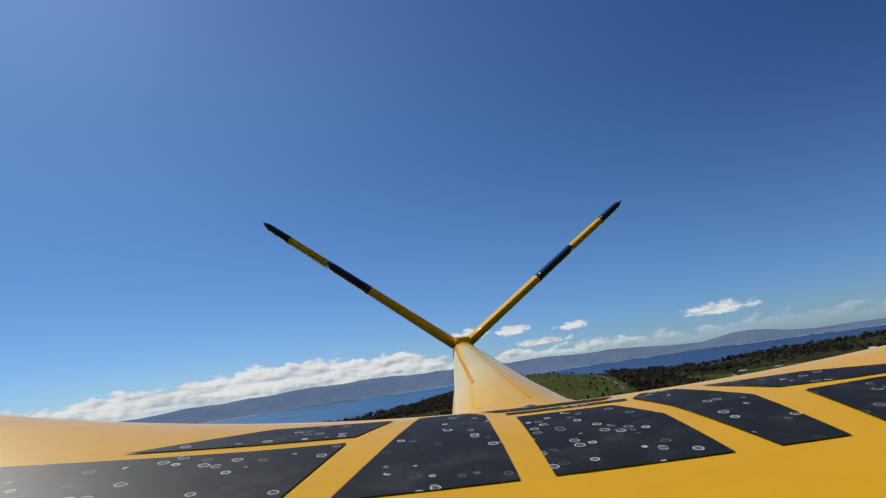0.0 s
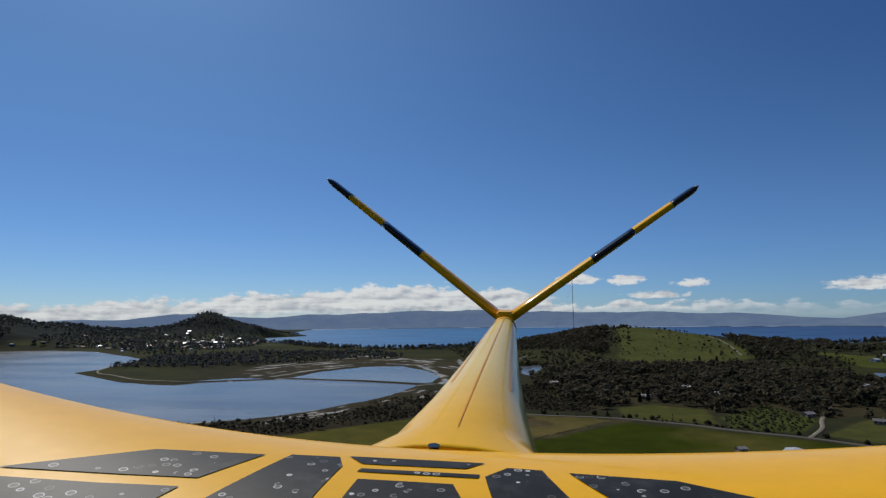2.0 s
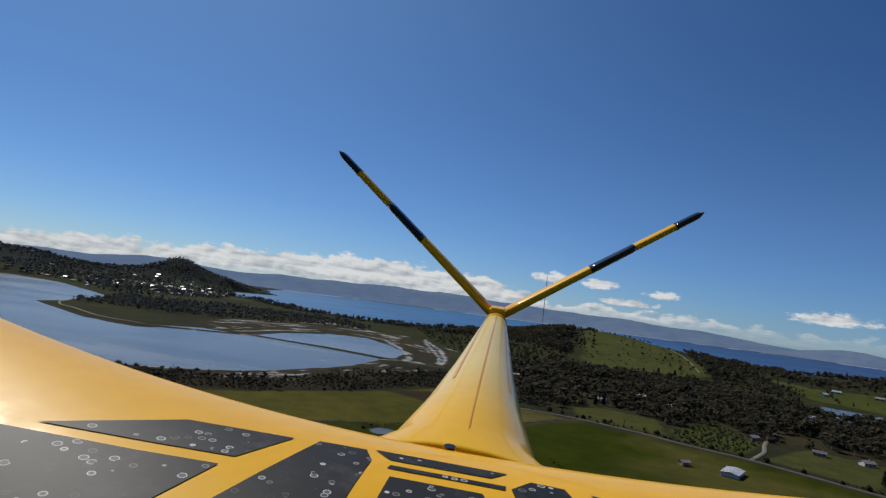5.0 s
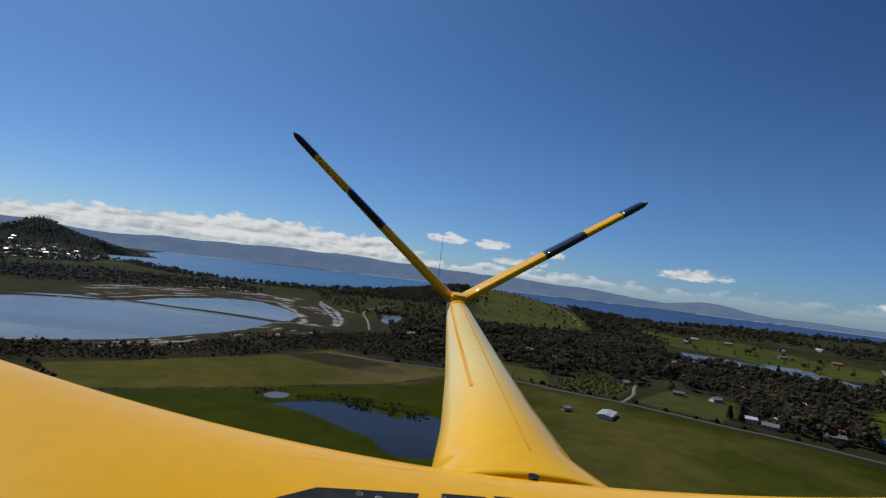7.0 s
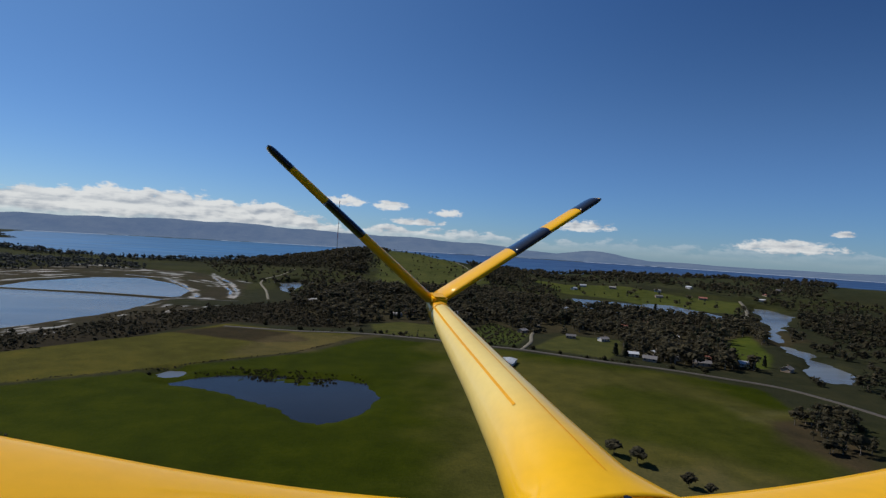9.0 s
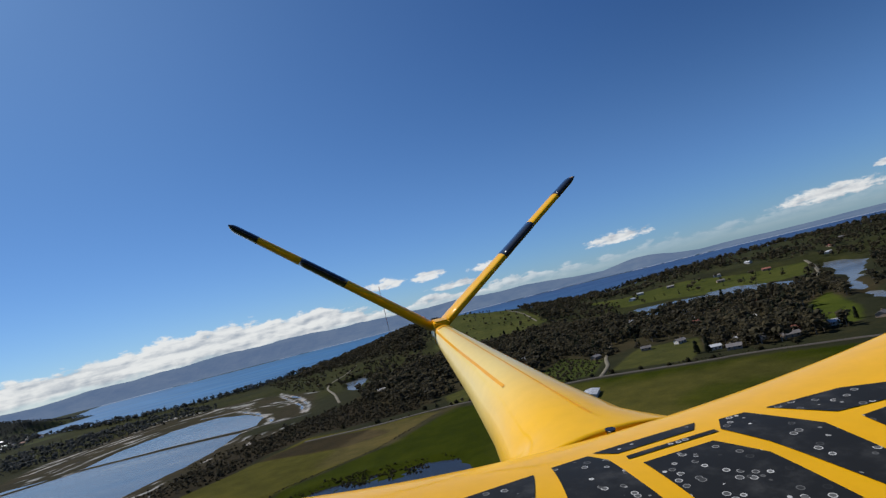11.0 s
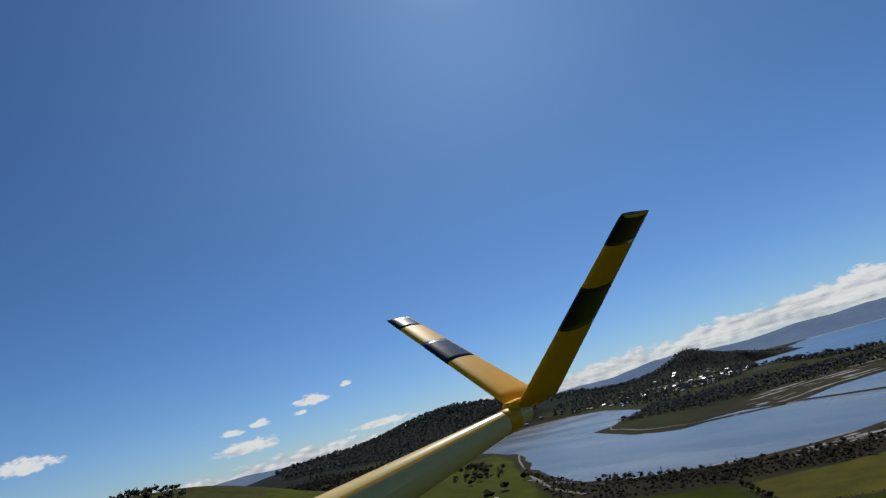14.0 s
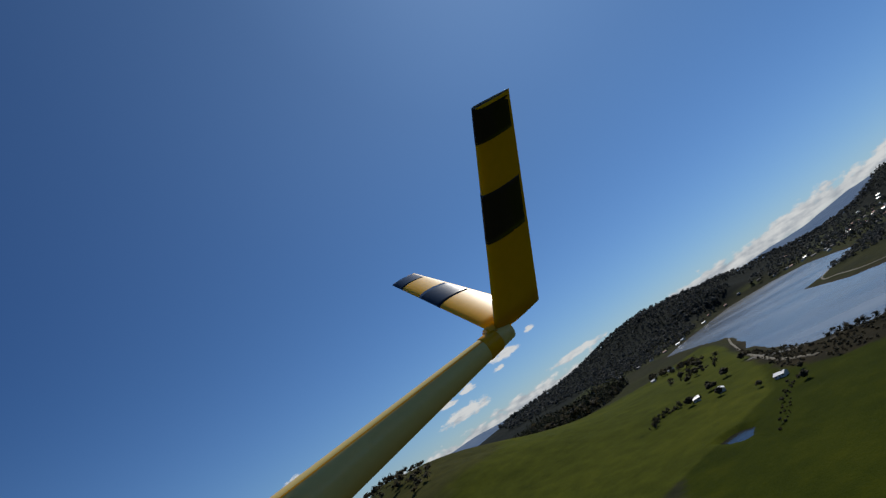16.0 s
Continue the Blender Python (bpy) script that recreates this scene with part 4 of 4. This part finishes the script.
def house(name, x, y, turn, w_, d_, h, rise, wallm, roofm, label, category="house", windows=3, group=""):
    z = max(ground_at(x, y), 0.3)
    base = new(name)
    base.matrix_world = pose(x, y, z - 0.05, rz=turn)
    bm = boxes((0, 0, h / 2 - 0.3, w_, d_, h + 0.6))
    for sx in (-1, 1):
        a = [bm.verts.new((sx * w_ / 2, -d_ / 2, h)), bm.verts.new((sx * w_ / 2, d_ / 2, h)), bm.verts.new((sx * w_ / 2, 0, h + rise))]
        b = [bm.verts.new((sx * (w_ / 2 - 0.2), v.co.y, v.co.z)) for v in a]
        bm.faces.new(a if sx > 0 else a[::-1])
        bm.faces.new(b[::-1] if sx > 0 else b)
    part("wall", bm, wallm, base)
    bm = bmesh.new()
    gable(bm, w_, d_, h, rise, 0.45, 0.14)
    part("roof", bm, roofm, base)
    for side in (-1, 1):
        for i in range(windows):
            px = (i + 0.5) / windows * w_ - w_ / 2
            door = side < 0 and i == windows // 2
            f = part("door" if door else "window", boxes((px, side * (d_ / 2 + 0.02), 1.05 if door else 1.6, 1.0 if door else 1.4, 0.1, 2.1 if door else 1.2)), TILE if door else PANE, base)
    if windows > 2:
        part("chimney", boxes((w_ * 0.22, 0.4, h + rise + 0.2, 0.6, 0.6, 1.6)), BRICKW, base)
    return tagged(base, label, category, group)


random.seed(4)
KINDS = [(WHITE, TIN, "white weatherboard house with a pale metal roof among trees"), (BRICKW, TILE, "brick house with a grey tiled roof among trees"),
         (WHITE, TILE, "white house with a dark tiled roof among trees"), (BRICKW, RUST, "brick cottage with a red iron roof among trees"), (WHITE, TIN, "low white house with a bright metal roof")]
near_house = []
for i, (hx, hy) in enumerate(HOUSES):
    wm, rm, lab = KINDS[i % 5]
    near_house.append(house("house", hx, hy, random.uniform(-40, 40), random.uniform(8, 12), random.uniform(5.5, 7), 2.4, random.uniform(1.2, 1.8), wm, rm, lab, group="houses in the wood"))
for hx, hy, tr, w_, lab in ((-346, 255, 20, 13, "white farmhouse with a pale roof in pasture"), (-408, 251, -30, 16, "farmhouse with a pale roof beside a hedge"), (-779, 442, 10, 14, "white house among trees above the water"),
                            (-760, 398, 40, 10, "small farm outbuilding among trees"), (-30, 668, 10, 15, "pale house beside the marsh track"), (-424, 238, 60, 9, "small farm shed beside a hedge")):
    house("farmhouse", hx, hy, tr, w_ * 0.62, 5.6, 2.4, 1.2, WHITE, TIN, lab, "house")


def towns(spots, group, label):
    protos = []
    for i, (hx, hy) in enumerate(spots):
        z = max(ground_at(hx, hy), 0.3)
        if i < 4:
            wm, rm, _ = KINDS[i]
            protos.append(house("town_house", hx, hy, random.uniform(0, 180), random.uniform(10, 14), 8, 3.0, 1.8, wm, rm, label[i % len(label)], windows=2, group=group))
        else:
            copy_thing(protos[random.choice((0, 0, 1, 2, 3))], pose(hx, hy, z - 0.05, rz=random.uniform(0, 180)))


r_ = np.random.default_rng(12)
spots = []
while len(spots) < 130:
    u = r_.normal(0, 1, 2)
    p = np.array((-1120, 1560)) + u[0] * np.array((-110, 210)) + u[1] * np.array((170, 80))
    if inside(p[:1], p[1:], TOWN)[0] > 8 and all(np.hypot(*(p - q)) > 16 for q in spots):
        spots.append(p)
towns([tuple(s) for s in spots], "houses of the town", ("white town house with a pale roof", "brick town house with a dark roof"))
shore_line = curve_points([(-1345, 640), (-1345, 800), (-1440, 950), (-1590, 1190), (-1450, 1300), (-1250, 1260), (-1030, 1110)], 9)
spots = [tuple(p + r_.normal(0, 9, 2) + (np.array((-22, 6)) if p[1] < 1150 else np.array((-4, 26)))) for p in shore_line[::3]]
spots = [s for s in spots if ground_at(*s) > 0.5]
towns(spots, "houses along the far shore", ("white shore house with a pale roof", "brick shore house with a dark roof"))
spots = [(430, 960), (520, 985), (600, 960), (640, 880), (470, 1010), (560, 890), (700, 1010), (820, 940), (900, 1000), (760, 880)]
towns(spots, "farm buildings by the lagoon", ("white farm building with a pale roof", "farm building with a dark roof"))


# ---- shed and hut in the paddock ----
def shed():
    x, y = 113, 343
    base = new("shed")
    base.matrix_world = pose(x, y, ground_at(x, y) - 0.05, rz=62)
    w_, d_, h, rise = 17.0, 9.0, 2.3, 0.75
    bm = boxes((0, -d_ / 2, h / 2, w_, 0.2, h), (0, d_ / 2, h / 2, w_, 0.2, h), (-w_ / 2 + 0.1, 0, h / 2, 0.2, d_ - 0.2, h))
    part("wall", bm, WHITE, base, "cream metal wall")
    bm = bmesh.new()
    gable(bm, w_, d_, h, rise, 0.5, 0.12)
    part("roof", bm, TIN, base)
    for i in range(4):
        part("post", boxes((w_ / 2 - 0.15, -d_ / 2 + (i + 0.5) * d_ / 4, h / 2, 0.25, 0.25, h)), STEEL, base)
    part("beam", boxes((w_ / 2 - 0.15, 0, h - 0.2, 0.25, d_, 0.35)), STEEL, base)
    for i in range(9):
        for side in (-1, 1):
            ang = math.atan2(rise, d_ / 2)
            part("roof_rib", boxes((-w_ / 2 + 1 + i * (w_ - 2) / 8, side * 2.5, h + rise / 2 + 0.12, 0.12, 4.9, 0.1, Matrix.Rotation(-side * ang, 4, "X"))), STEEL, base)
    part("door", boxes((-4, -d_ / 2 - 0.13, 1.1, 4, 0.08, 2.1)), STEEL, base, "grey sliding door")
    part("floor_slab", boxes((0, 0, 0.05, w_ + 1, d_ + 1, 0.2)), DIRT, base)
    tagged(base, "open-ended farm shed with a bright metal roof in grass", "shed")


shed()
house("hut", 88, 348, 25, 5.5, 4, 2.2, 0.9, BRICKW, TILE, "small dark field hut with a grey roof", "hut", windows=1)


# ---- radio mast ----
def mast():
    x, y, tall = -9, 1290, 126
    z = ground_at(x, y)
    base = new("radio_mast")
    base.matrix_world = pose(x, y, z)
    for i in range(7):
        bm = bmesh.new()
        lo, hi = tall * i / 7, tall * (i + 1) / 7
        for k in range(3):
            a = 2.0944 * k
            px, py = 0.75 * math.cos(a), 0.75 * math.sin(a)
            qx, qy = 0.75 * math.cos(a + 2.0944), 0.75 * math.sin(a + 2.0944)
            box(bm, px, py, (lo + hi) / 2, 0.42, 0.42, hi - lo)
            for j in range(6):
                z0, z1 = lo + (hi - lo) * j / 6, lo + (hi - lo) * (j + 1) / 6
                p, q = Vector((px, py, z0)), Vector((qx, qy, z1))
                turn = (q - p).to_track_quat("Z", "Y").to_matrix().to_4x4()
                box(bm, *((p + q) / 2), 0.2, 0.2, (q - p).length, turn)
        part("mast_section", bm, REDS if i % 2 == 0 else WHITE, base, "red lattice section" if i % 2 == 0 else "white lattice section")
    for k in range(3):
        for h in (tall * 0.45, tall * 0.92):
            a = 2.0944 * k + 0.5
            p, q = Vector((0, 0, h)), Vector((math.cos(a) * 55, math.sin(a) * 55, ground_at(x + math.cos(a) * 55, y + math.sin(a) * 55) - z))
            turn = (q - p).to_track_quat("Z", "Y").to_matrix().to_4x4()
            part("guy_wire", boxes((*((p + q) / 2), 0.05, 0.05, (q - p).length, turn)), STEEL, base)
    part("aerial", boxes((0, 0, tall + 3, 0.12, 0.12, 6)), STEEL, base)
    tagged(base, "tall thin red and white lattice radio mast with guys", "mast")


mast()


# ---- single trees ----
def tree(name, kind, clumps, mat, seed, label):
    """A tree one metre high with trunk and crown, to be copied at its true size."""
    r = np.random.default_rng(seed)
    (c, f), (tc, tf) = tree_arrays(r, kind, clumps, 1)
    if kind == "gum":
        c = (c - (0, 0, 0.5)) * (1.35, 1.35, 1.1) + (0, 0, 0.52)
    base = new(name)
    crown = new("crown", quads("crown", c, f, mat, smooth=False))
    trunk = new("trunk", quads("trunk", tc, tf, BARK))
    crown.parent = trunk.parent = base
    return tagged(base, label, "tree")


def grow(proto, spots, group):
    r = np.random.default_rng(len(spots))
    first = True
    for x, y, s in spots:
        z = max(ground_at(x, y), 0.1)
        m = pose(x, y, z - 0.1, rz=r.uniform(0, 360)) @ Matrix.Diagonal((s * r.uniform(0.7, 1.0), s * r.uniform(0.7, 1.0), s * 0.8, 1))
        if first:
            proto.matrix_world = m
            tagged(proto, group=group)
            first = False
        else:
            ob = copy_thing(proto, pose(0, 0, 0))
            ob.matrix_world = m


GUM = [tree("gum_tree", "gum", 420, LEAF, 30 + i, lab) for i, lab in enumerate(("gum tree with a loose grey-green crown in grass", "spreading gum tree standing alone in pasture"))]
CON = tree("conifer", "pine", 360, PINE, 41, "dark dense conifer beside houses")
WIL = tree("round_tree", "bush", 300, BUSH, 43, "low rounded dark bush in a paddock")
grow(GUM[0], [(109, 188, 7.5), (114, 179, 8), (122, 159, 6.5), (126, 153, 5), (149, 127, 10), (151, 122, 7), (146, 131, 5), (206, 186, 8)], "trees in the east paddock")
grow(GUM[1], [(-420, 230, 9), (-446, 288, 10), (-536, 322, 11), (-586, 336, 10), (-560, 345, 8), (-520, 300, 8), (-470, 330, 9), (-309, 240, 7), (-600, 372, 10), (-640, 392, 9), (-690, 415, 10),
              (-760, 430, 11), (-800, 425, 10), (-745, 412, 9), (-875, 254, 12), (-850, 262, 10), (-840, 240, 9), (-430, 258, 8), (-398, 242, 8), (-445, 268, 7), (-356, 244, 6), (-334, 262, 6), (-430, 262, 7)], "farm trees")
grow(CON, [(214, 372, 15), (210, 380, 12), (434, 694, 15), (430, 690, 11), (60, 540, 14), (72, 548, 13), (90, 552, 14), (52, 532, 12), (-20, 640, 13), (300, 345, 13), (316, 352, 11), (240, 400, 12), (180, 560, 15), (30, 600, 14), (340, 470, 13),
           (150, 880, 15), (175, 900, 16), (200, 905, 15), (225, 895, 14), (250, 880, 15), (300, 830, 14), (330, 800, 14)], "conifers among the houses")
grow(WIL, [(-97, 305, 2.5), (36, 452, 4), (52, 446, 4.5), (110, 420, 4), (88, 432, 4.5), (120, 412, 4), (165, 380, 4), (192, 362, 4.5), (205, 352, 4), (232, 340, 4), (252, 332, 4.5), (180, 366, 3.5), (136, 402, 4), (150, 396, 4),
           (-30, 460, 5), (-60, 478, 5), (20, 458, 4), (10, 462, 5)], "roadside bushes")


# ---- model aircraft ----
def paint(name, colour, rough, coat, grain, base=None):
    """Glossy covering film, a little uneven; base: the colour nearer than 0.6 m, blending aft into the other."""
    m = bpy.data.materials.new(name)
    m.use_nodes = True
    n = Nodes(m.node_tree)
    at = n.add("ShaderNodeTexCoord").outputs["Object"]
    wide, fine = n.noise(at, 4.0, 3.0), n.noise(at, 60.0, 4.0)
    col = (*colour, 1)
    if base:
        deep = n.math("MULTIPLY", n.add("ShaderNodeSeparateXYZ", Vector=at).outputs[2], -1.0)
        col = n.mix(n.span(n.math("ADD", deep, n.math("MULTIPLY", wide, 0.06)), 0.50, 0.78), (*base, 1), col)
    col = n.mix(1.0, col, n.ramp(n.math("ADD", n.math("MULTIPLY", wide, 0.6), n.math("MULTIPLY", fine, 0.4)), (0.35, (1 - grain,) * 3), (0.65, (1 + grain,) * 3)), "MULTIPLY")
    p = n.add("ShaderNodeBsdfPrincipled", Roughness=rough)
    n.feed(p.inputs["Base Color"], col)
    p.inputs["Specular IOR Level"].default_value = 0.05
    p.inputs["Coat Weight"].default_value = coat
    n.feed(p.inputs["Coat Roughness"], n.span(fine, 0.2, 0.8, 0.05, 0.14))
    b = n.add("ShaderNodeBump", Height=wide, Distance=0.004, Strength=0.25)
    n.tree.links.new(b.outputs[0], p.inputs["Coat Normal"])
    n.tree.links.new(p.outputs[0], n.add("ShaderNodeOutputMaterial").inputs[0])
    return m


YELLOW = paint("glossy_yellow_film", (0.82, 0.43, 0.004), 0.40, 0.40, 0.06)
CREAM = paint("glossy_pale_yellow_film", (0.80, 0.61, 0.20), 0.35, 0.45, 0.05, (0.82, 0.45, 0.006))
BLACK = paint("glossy_black_film", (0.012, 0.012, 0.014), 0.25, 0.9, 0.2)
ORANGE = paint("orange_tape", (0.78, 0.36, 0.006), 0.4, 0.5, 0.1)


def glint_ring_material():
    """Black film whose blurred sparkling glints are painted on as pale rings."""
    m = bpy.data.materials.new("black_glint_ring_film")
    m.use_nodes = True
    n = Nodes(m.node_tree)
    at = n.add("ShaderNodeTexCoord").outputs["Object"]
    v = n.add("ShaderNodeTexVoronoi", Vector=at, Scale=170.0)
    v.feature, v.distance = "F1", "EUCLIDEAN"
    pick = n.span(n.add("ShaderNodeSeparateXYZ", Vector=v.outputs["Color"]).outputs[0], 0.78, 1.0)
    near = v.outputs["Distance"]
    ring = n.math("MULTIPLY", n.math("MULTIPLY", n.span(near, 0.44, 0.39), n.span(near, 0.28, 0.39, 0.16, 1.0)), pick)
    dust = n.math("MULTIPLY", n.span(n.noise(at, 45.0, 5.0, 0.7), 0.45, 0.8), 0.05)
    p = n.add("ShaderNodeBsdfPrincipled", Roughness=0.5)
    n.feed(p.inputs["Base Color"], n.mix(n.math("ADD", ring, dust, clamp=True), (0.019, 0.020, 0.020, 1), (0.62, 0.62, 0.60, 1)))
    p.inputs["Specular IOR Level"].default_value = 0.08
    n.tree.links.new(p.outputs[0], n.add("ShaderNodeOutputMaterial").inputs[0])
    return m


GLINT_FILM = glint_ring_material()


def lerp(v, xs, ys):
    return float(np.interp(v, xs, ys))


def loft(bm, rings, caps=True):
    loops = [[bm.verts.new(p) for p in ring] for ring in rings]
    n = len(loops[0])
    for a, b in zip(loops, loops[1:]):
        for i in range(n):
            bm.faces.new((a[i], a[(i + 1) % n], b[(i + 1) % n], b[i]))
    if caps:
        bm.faces.new(loops[0][::-1])
        bm.faces.new(loops[-1])
    bmesh.ops.recalc_face_normals(bm, faces=bm.faces[:])
    for f in bm.faces:
        f.smooth = len(f.verts) == 4
    return bm


# the aircraft's own axes: x to starboard, y up, depth runs aft
def boom_at(depth):
    """Centre x and y, half width and half height of the tail boom."""
    rx = lerp(depth, [0.30, 0.40, 0.43, 0.48, 0.62, 0.80, 1.25], [0.17, 0.165, 0.122, 0.080, 0.060, 0.046, 0.021])
    ry = lerp(depth, [0.30, 0.40, 0.48, 0.62, 0.80, 1.25], [0.075, 0.074, 0.068, 0.057, 0.045, 0.021])
    top_y = lerp(depth, [0.3, 0.40, 1.25], [-0.150, -0.1455, -0.152])
    return lerp(depth, [0.4, 1.25], [0.040, 0.081]), top_y - ry, rx, ry


def wing_edge(x):
    """Height of the wing's trailing edge along the span."""
    k = 0.30 if x < 0 else 0.19
    a = min(abs(x - 0.03), 0.42)
    return -0.1465 + k * a * a + (abs(x - 0.03) - a) * 2 * k * 0.42


def wing_top(x, depth):
    u = max(0.0, min(1.0, (0.405 - depth) / 0.27))
    return wing_edge(x) + 0.045 * u * (1 - u) * (1.6 - u) + 0.010 * math.sqrt(u)


def aircraft():
    base = new("model_aircraft")
    base.matrix_world = aimed(*AIRCRAFT)
    rings = []
    for i in range(34):
        depth = 0.41 + (1.25 - 0.41) * (i / 33) ** 1.3
        cx, cy, rx, ry = boom_at(depth)
        rings.append([(cx + rx * math.sin(a), cy + ry * math.cos(a), -depth) for a in (2 * math.pi * k / 40 for k in range(40))])
    part("tail_boom", loft(bmesh.new(), rings), CREAM, base, "glossy pale yellow tapered boom")
    rings = []
    for i in range(16):
        depth = 0.40 - 0.62 * i / 15
        r = 0.074 * math.sqrt(max(0.02, 1 - (max(0, i - 7) / 8.2) ** 2))
        rings.append([(0.038 + r * math.sin(a), -0.222 + r * 0.95 * math.cos(a), -depth) for a in (2 * math.pi * k / 28 for k in range(28))])
    part("fuselage_pod", loft(bmesh.new(), rings), YELLOW, base)
    rings = []
    for i in range(91):
        x = -0.80 + 1.66 * i / 90
        # rounded wing tips
        out = max(0.0, (abs(x - 0.03) - 0.68) / 0.152)
        slim = math.sqrt(max(0.04, 1 - out * out))
        ring = []
        for k in range(29):
            u = k / 28
            depth = 0.405 - 0.27 * u
            ring.append((x, wing_edge(x) + (wing_top(x, depth) - wing_edge(x)) * slim, -0.29 - (depth - 0.29) * slim))
        for k in range(13, 0, -1):
            u = k / 14
            depth = 0.405 - 0.27 * u
            ring.append((x, wing_edge(x) - (0.012 * math.sqrt(u * (1 - u)) * 2 + 0.002) * slim, -0.29 - (depth - 0.29) * slim))
        rings.append(ring)
    part("wing", loft(bmesh.new(), rings), YELLOW, base, "glossy yellow wing with black panels bearing painted glints")
    # black panels on the wing: corners as x over depth and down over depth
    panels = [[(-0.690, 0.432), (-0.400, 0.383), (-0.190, 0.383), (-0.285, 0.432), (-0.455, 0.433)], [(-0.222, 0.447), (-0.142, 0.381), (-0.052, 0.381), (-0.034, 0.396), (-0.046, 0.447), (-0.075, 0.620), (-0.420, 0.620)],
              [(-0.036, 0.379), (0.214, 0.379), (0.190, 0.390), (0.000, 0.391)], [(0.004, 0.399), (0.224, 0.399), (0.226, 0.405), (0.000, 0.405)], [(0.012, 0.418), (0.190, 0.418), (0.262, 0.470), (0.330, 0.620), (-0.010, 0.620), (0.006, 0.470)],
              [(0.236, 0.402), (0.262, 0.385), (0.326, 0.386), (0.446, 0.448), (0.560, 0.620), (0.420, 0.620), (0.290, 0.450)], [(0.376, 0.388), (0.570, 0.391), (0.790, 0.420), (1.05, 0.440), (0.650, 0.440), (0.500, 0.434)],
              [(-1.10, 0.446), (-0.480, 0.452), (-0.310, 0.450), (-0.520, 0.620), (-1.30, 0.620)], [(0.540, 0.456), (0.680, 0.452), (1.20, 0.458), (1.40, 0.620), (0.660, 0.620)]]
    for corners in panels:
        bm = bmesh.new()
        bm.faces.new([bm.verts.new((a, b, 0)) for a, b in corners])
        bmesh.ops.triangulate(bm, faces=bm.faces[:])
        for _ in range(4):
            bmesh.ops.subdivide_edges(bm, edges=bm.edges[:], cuts=1, use_grid_fill=True)
        for v in bm.verts:
            a, b = v.co.x, v.co.y
            depth = 0.36
            for _ in range(25):
                depth = min(0.402, max(0.15, 0.5 * depth - 0.5 * wing_top(a * depth, depth) / b))
            v.co = (a * depth, wing_top(a * depth, depth) + 0.0005, -depth)
        bmesh.ops.recalc_face_normals(bm, faces=bm.faces[:])
        part("wing_panel", bm, GLINT_FILM, base, "black film panel with painted glint rings")
    # tapes along the boom
    for t0, t1, far_end, near_end in ((-50, -30, 1.22, 0.64), (52, 42, 1.22, 0.64), (2, 2, 1.20, 0.46)):
        bm = bmesh.new()
        last = None
        for i in range(25):
            depth = far_end + (near_end - far_end) * i / 24
            cx, cy, rx, ry = boom_at(depth)
            a = radians(t0 + (t1 - t0) * i / 24)
            wdt = 0.0022 / rx if t0 != t1 else 0.0009 / rx
            pair = [bm.verts.new((cx + (rx + 0.0006) * math.sin(a + s * wdt), cy + (ry + 0.0006) * math.cos(a + s * wdt), -depth)) for s in (-1, 1)]
            if last:
                bm.faces.new((last[0], last[1], pair[1], pair[0]))
            last = pair
        bmesh.ops.recalc_face_normals(bm, faces=bm.faces[:])
        part("tape", bm, ORANGE, base, "thin orange tape line")
    # tail block, bolt and the two fins of the V tail
    bm = boxes((0.079, -0.150, -1.225, 0.036, 0.018, 0.05))
    bmesh.ops.bevel(bm, geom=bm.edges[:], offset=0.004, segments=2, affect="EDGES")
    part("tail_block", bm, YELLOW, base)
    rings = []
    for depth, grow_ in ((1.175, 0.0), (1.178, 0.0016), (1.212, 0.0016), (1.215, 0.0)):
        cx, cy, rx, ry = boom_at(depth)
        rings.append([(cx + (rx + grow_) * math.sin(a), cy + (ry + grow_) * math.cos(a), -depth) for a in (2 * math.pi * k / 32 for k in range(32))])
    part("tail_collar", loft(bmesh.new(), rings), ORANGE, base, "orange collar of tape")
    bm = bmesh.new()
    bmesh.ops.create_cone(bm, cap_ends=True, segments=16, radius1=0.0045, radius2=0.0035, depth=0.004, matrix=Matrix.Translation((0.034, -0.1435, -0.402)) @ Matrix.Rotation(radians(90), 4, "X"))
    part("wing_bolt", bm, BLACK, base, "dark nylon bolt head")
    for side, tip in ((-1, Vector((-0.333, 0.154, -1.25))), (1, Vector((0.490, 0.132, -1.25)))):
        root = Vector((0.079 + side * 0.010, -0.156, -1.22))
        span = tip - root
        aft = Vector((0.13 if side > 0 else -0.06, -0.05, -1)).normalized()
        out = span.normalized().cross(aft).normalized()

        def section(f, grow=0.0):
            chord, thick = 0.125 - 0.045 * f, 0.0150 - 0.0050 * f
            if f > 0.97:
                thick *= math.sqrt(max(0.1, 1 - ((f - 0.97) / 0.031) ** 2))
            c = root + span * f
            ring = []
            for k in range(44):
                a = 2 * math.pi * k / 44
                u = (1 - math.cos(a)) / 2
                h = math.sin(a) * (1.0 - 0.55 * u)
                ring.append(c + aft * (chord * u - grow) + out * (h * (thick + grow)))
            return ring

        fin = part("tail_fin", loft(bmesh.new(), [section(i / 10) for i in range(10)] + [section(0.97 + 0.006 * i) for i in range(6)]), YELLOW, base, "narrow yellow and black fin of a V tail")
        for lo, hi in ((0.445, 0.665), (0.865, 1.0)):
            part("fin_band", loft(bmesh.new(), [section(lo + (hi - lo) * i / 8, 0.0006) for i in range(9)]), BLACK, fin, "glossy black band")
    tagged(base, "yellow and black V-tail model aircraft in flight", "model aircraft")


aircraft()
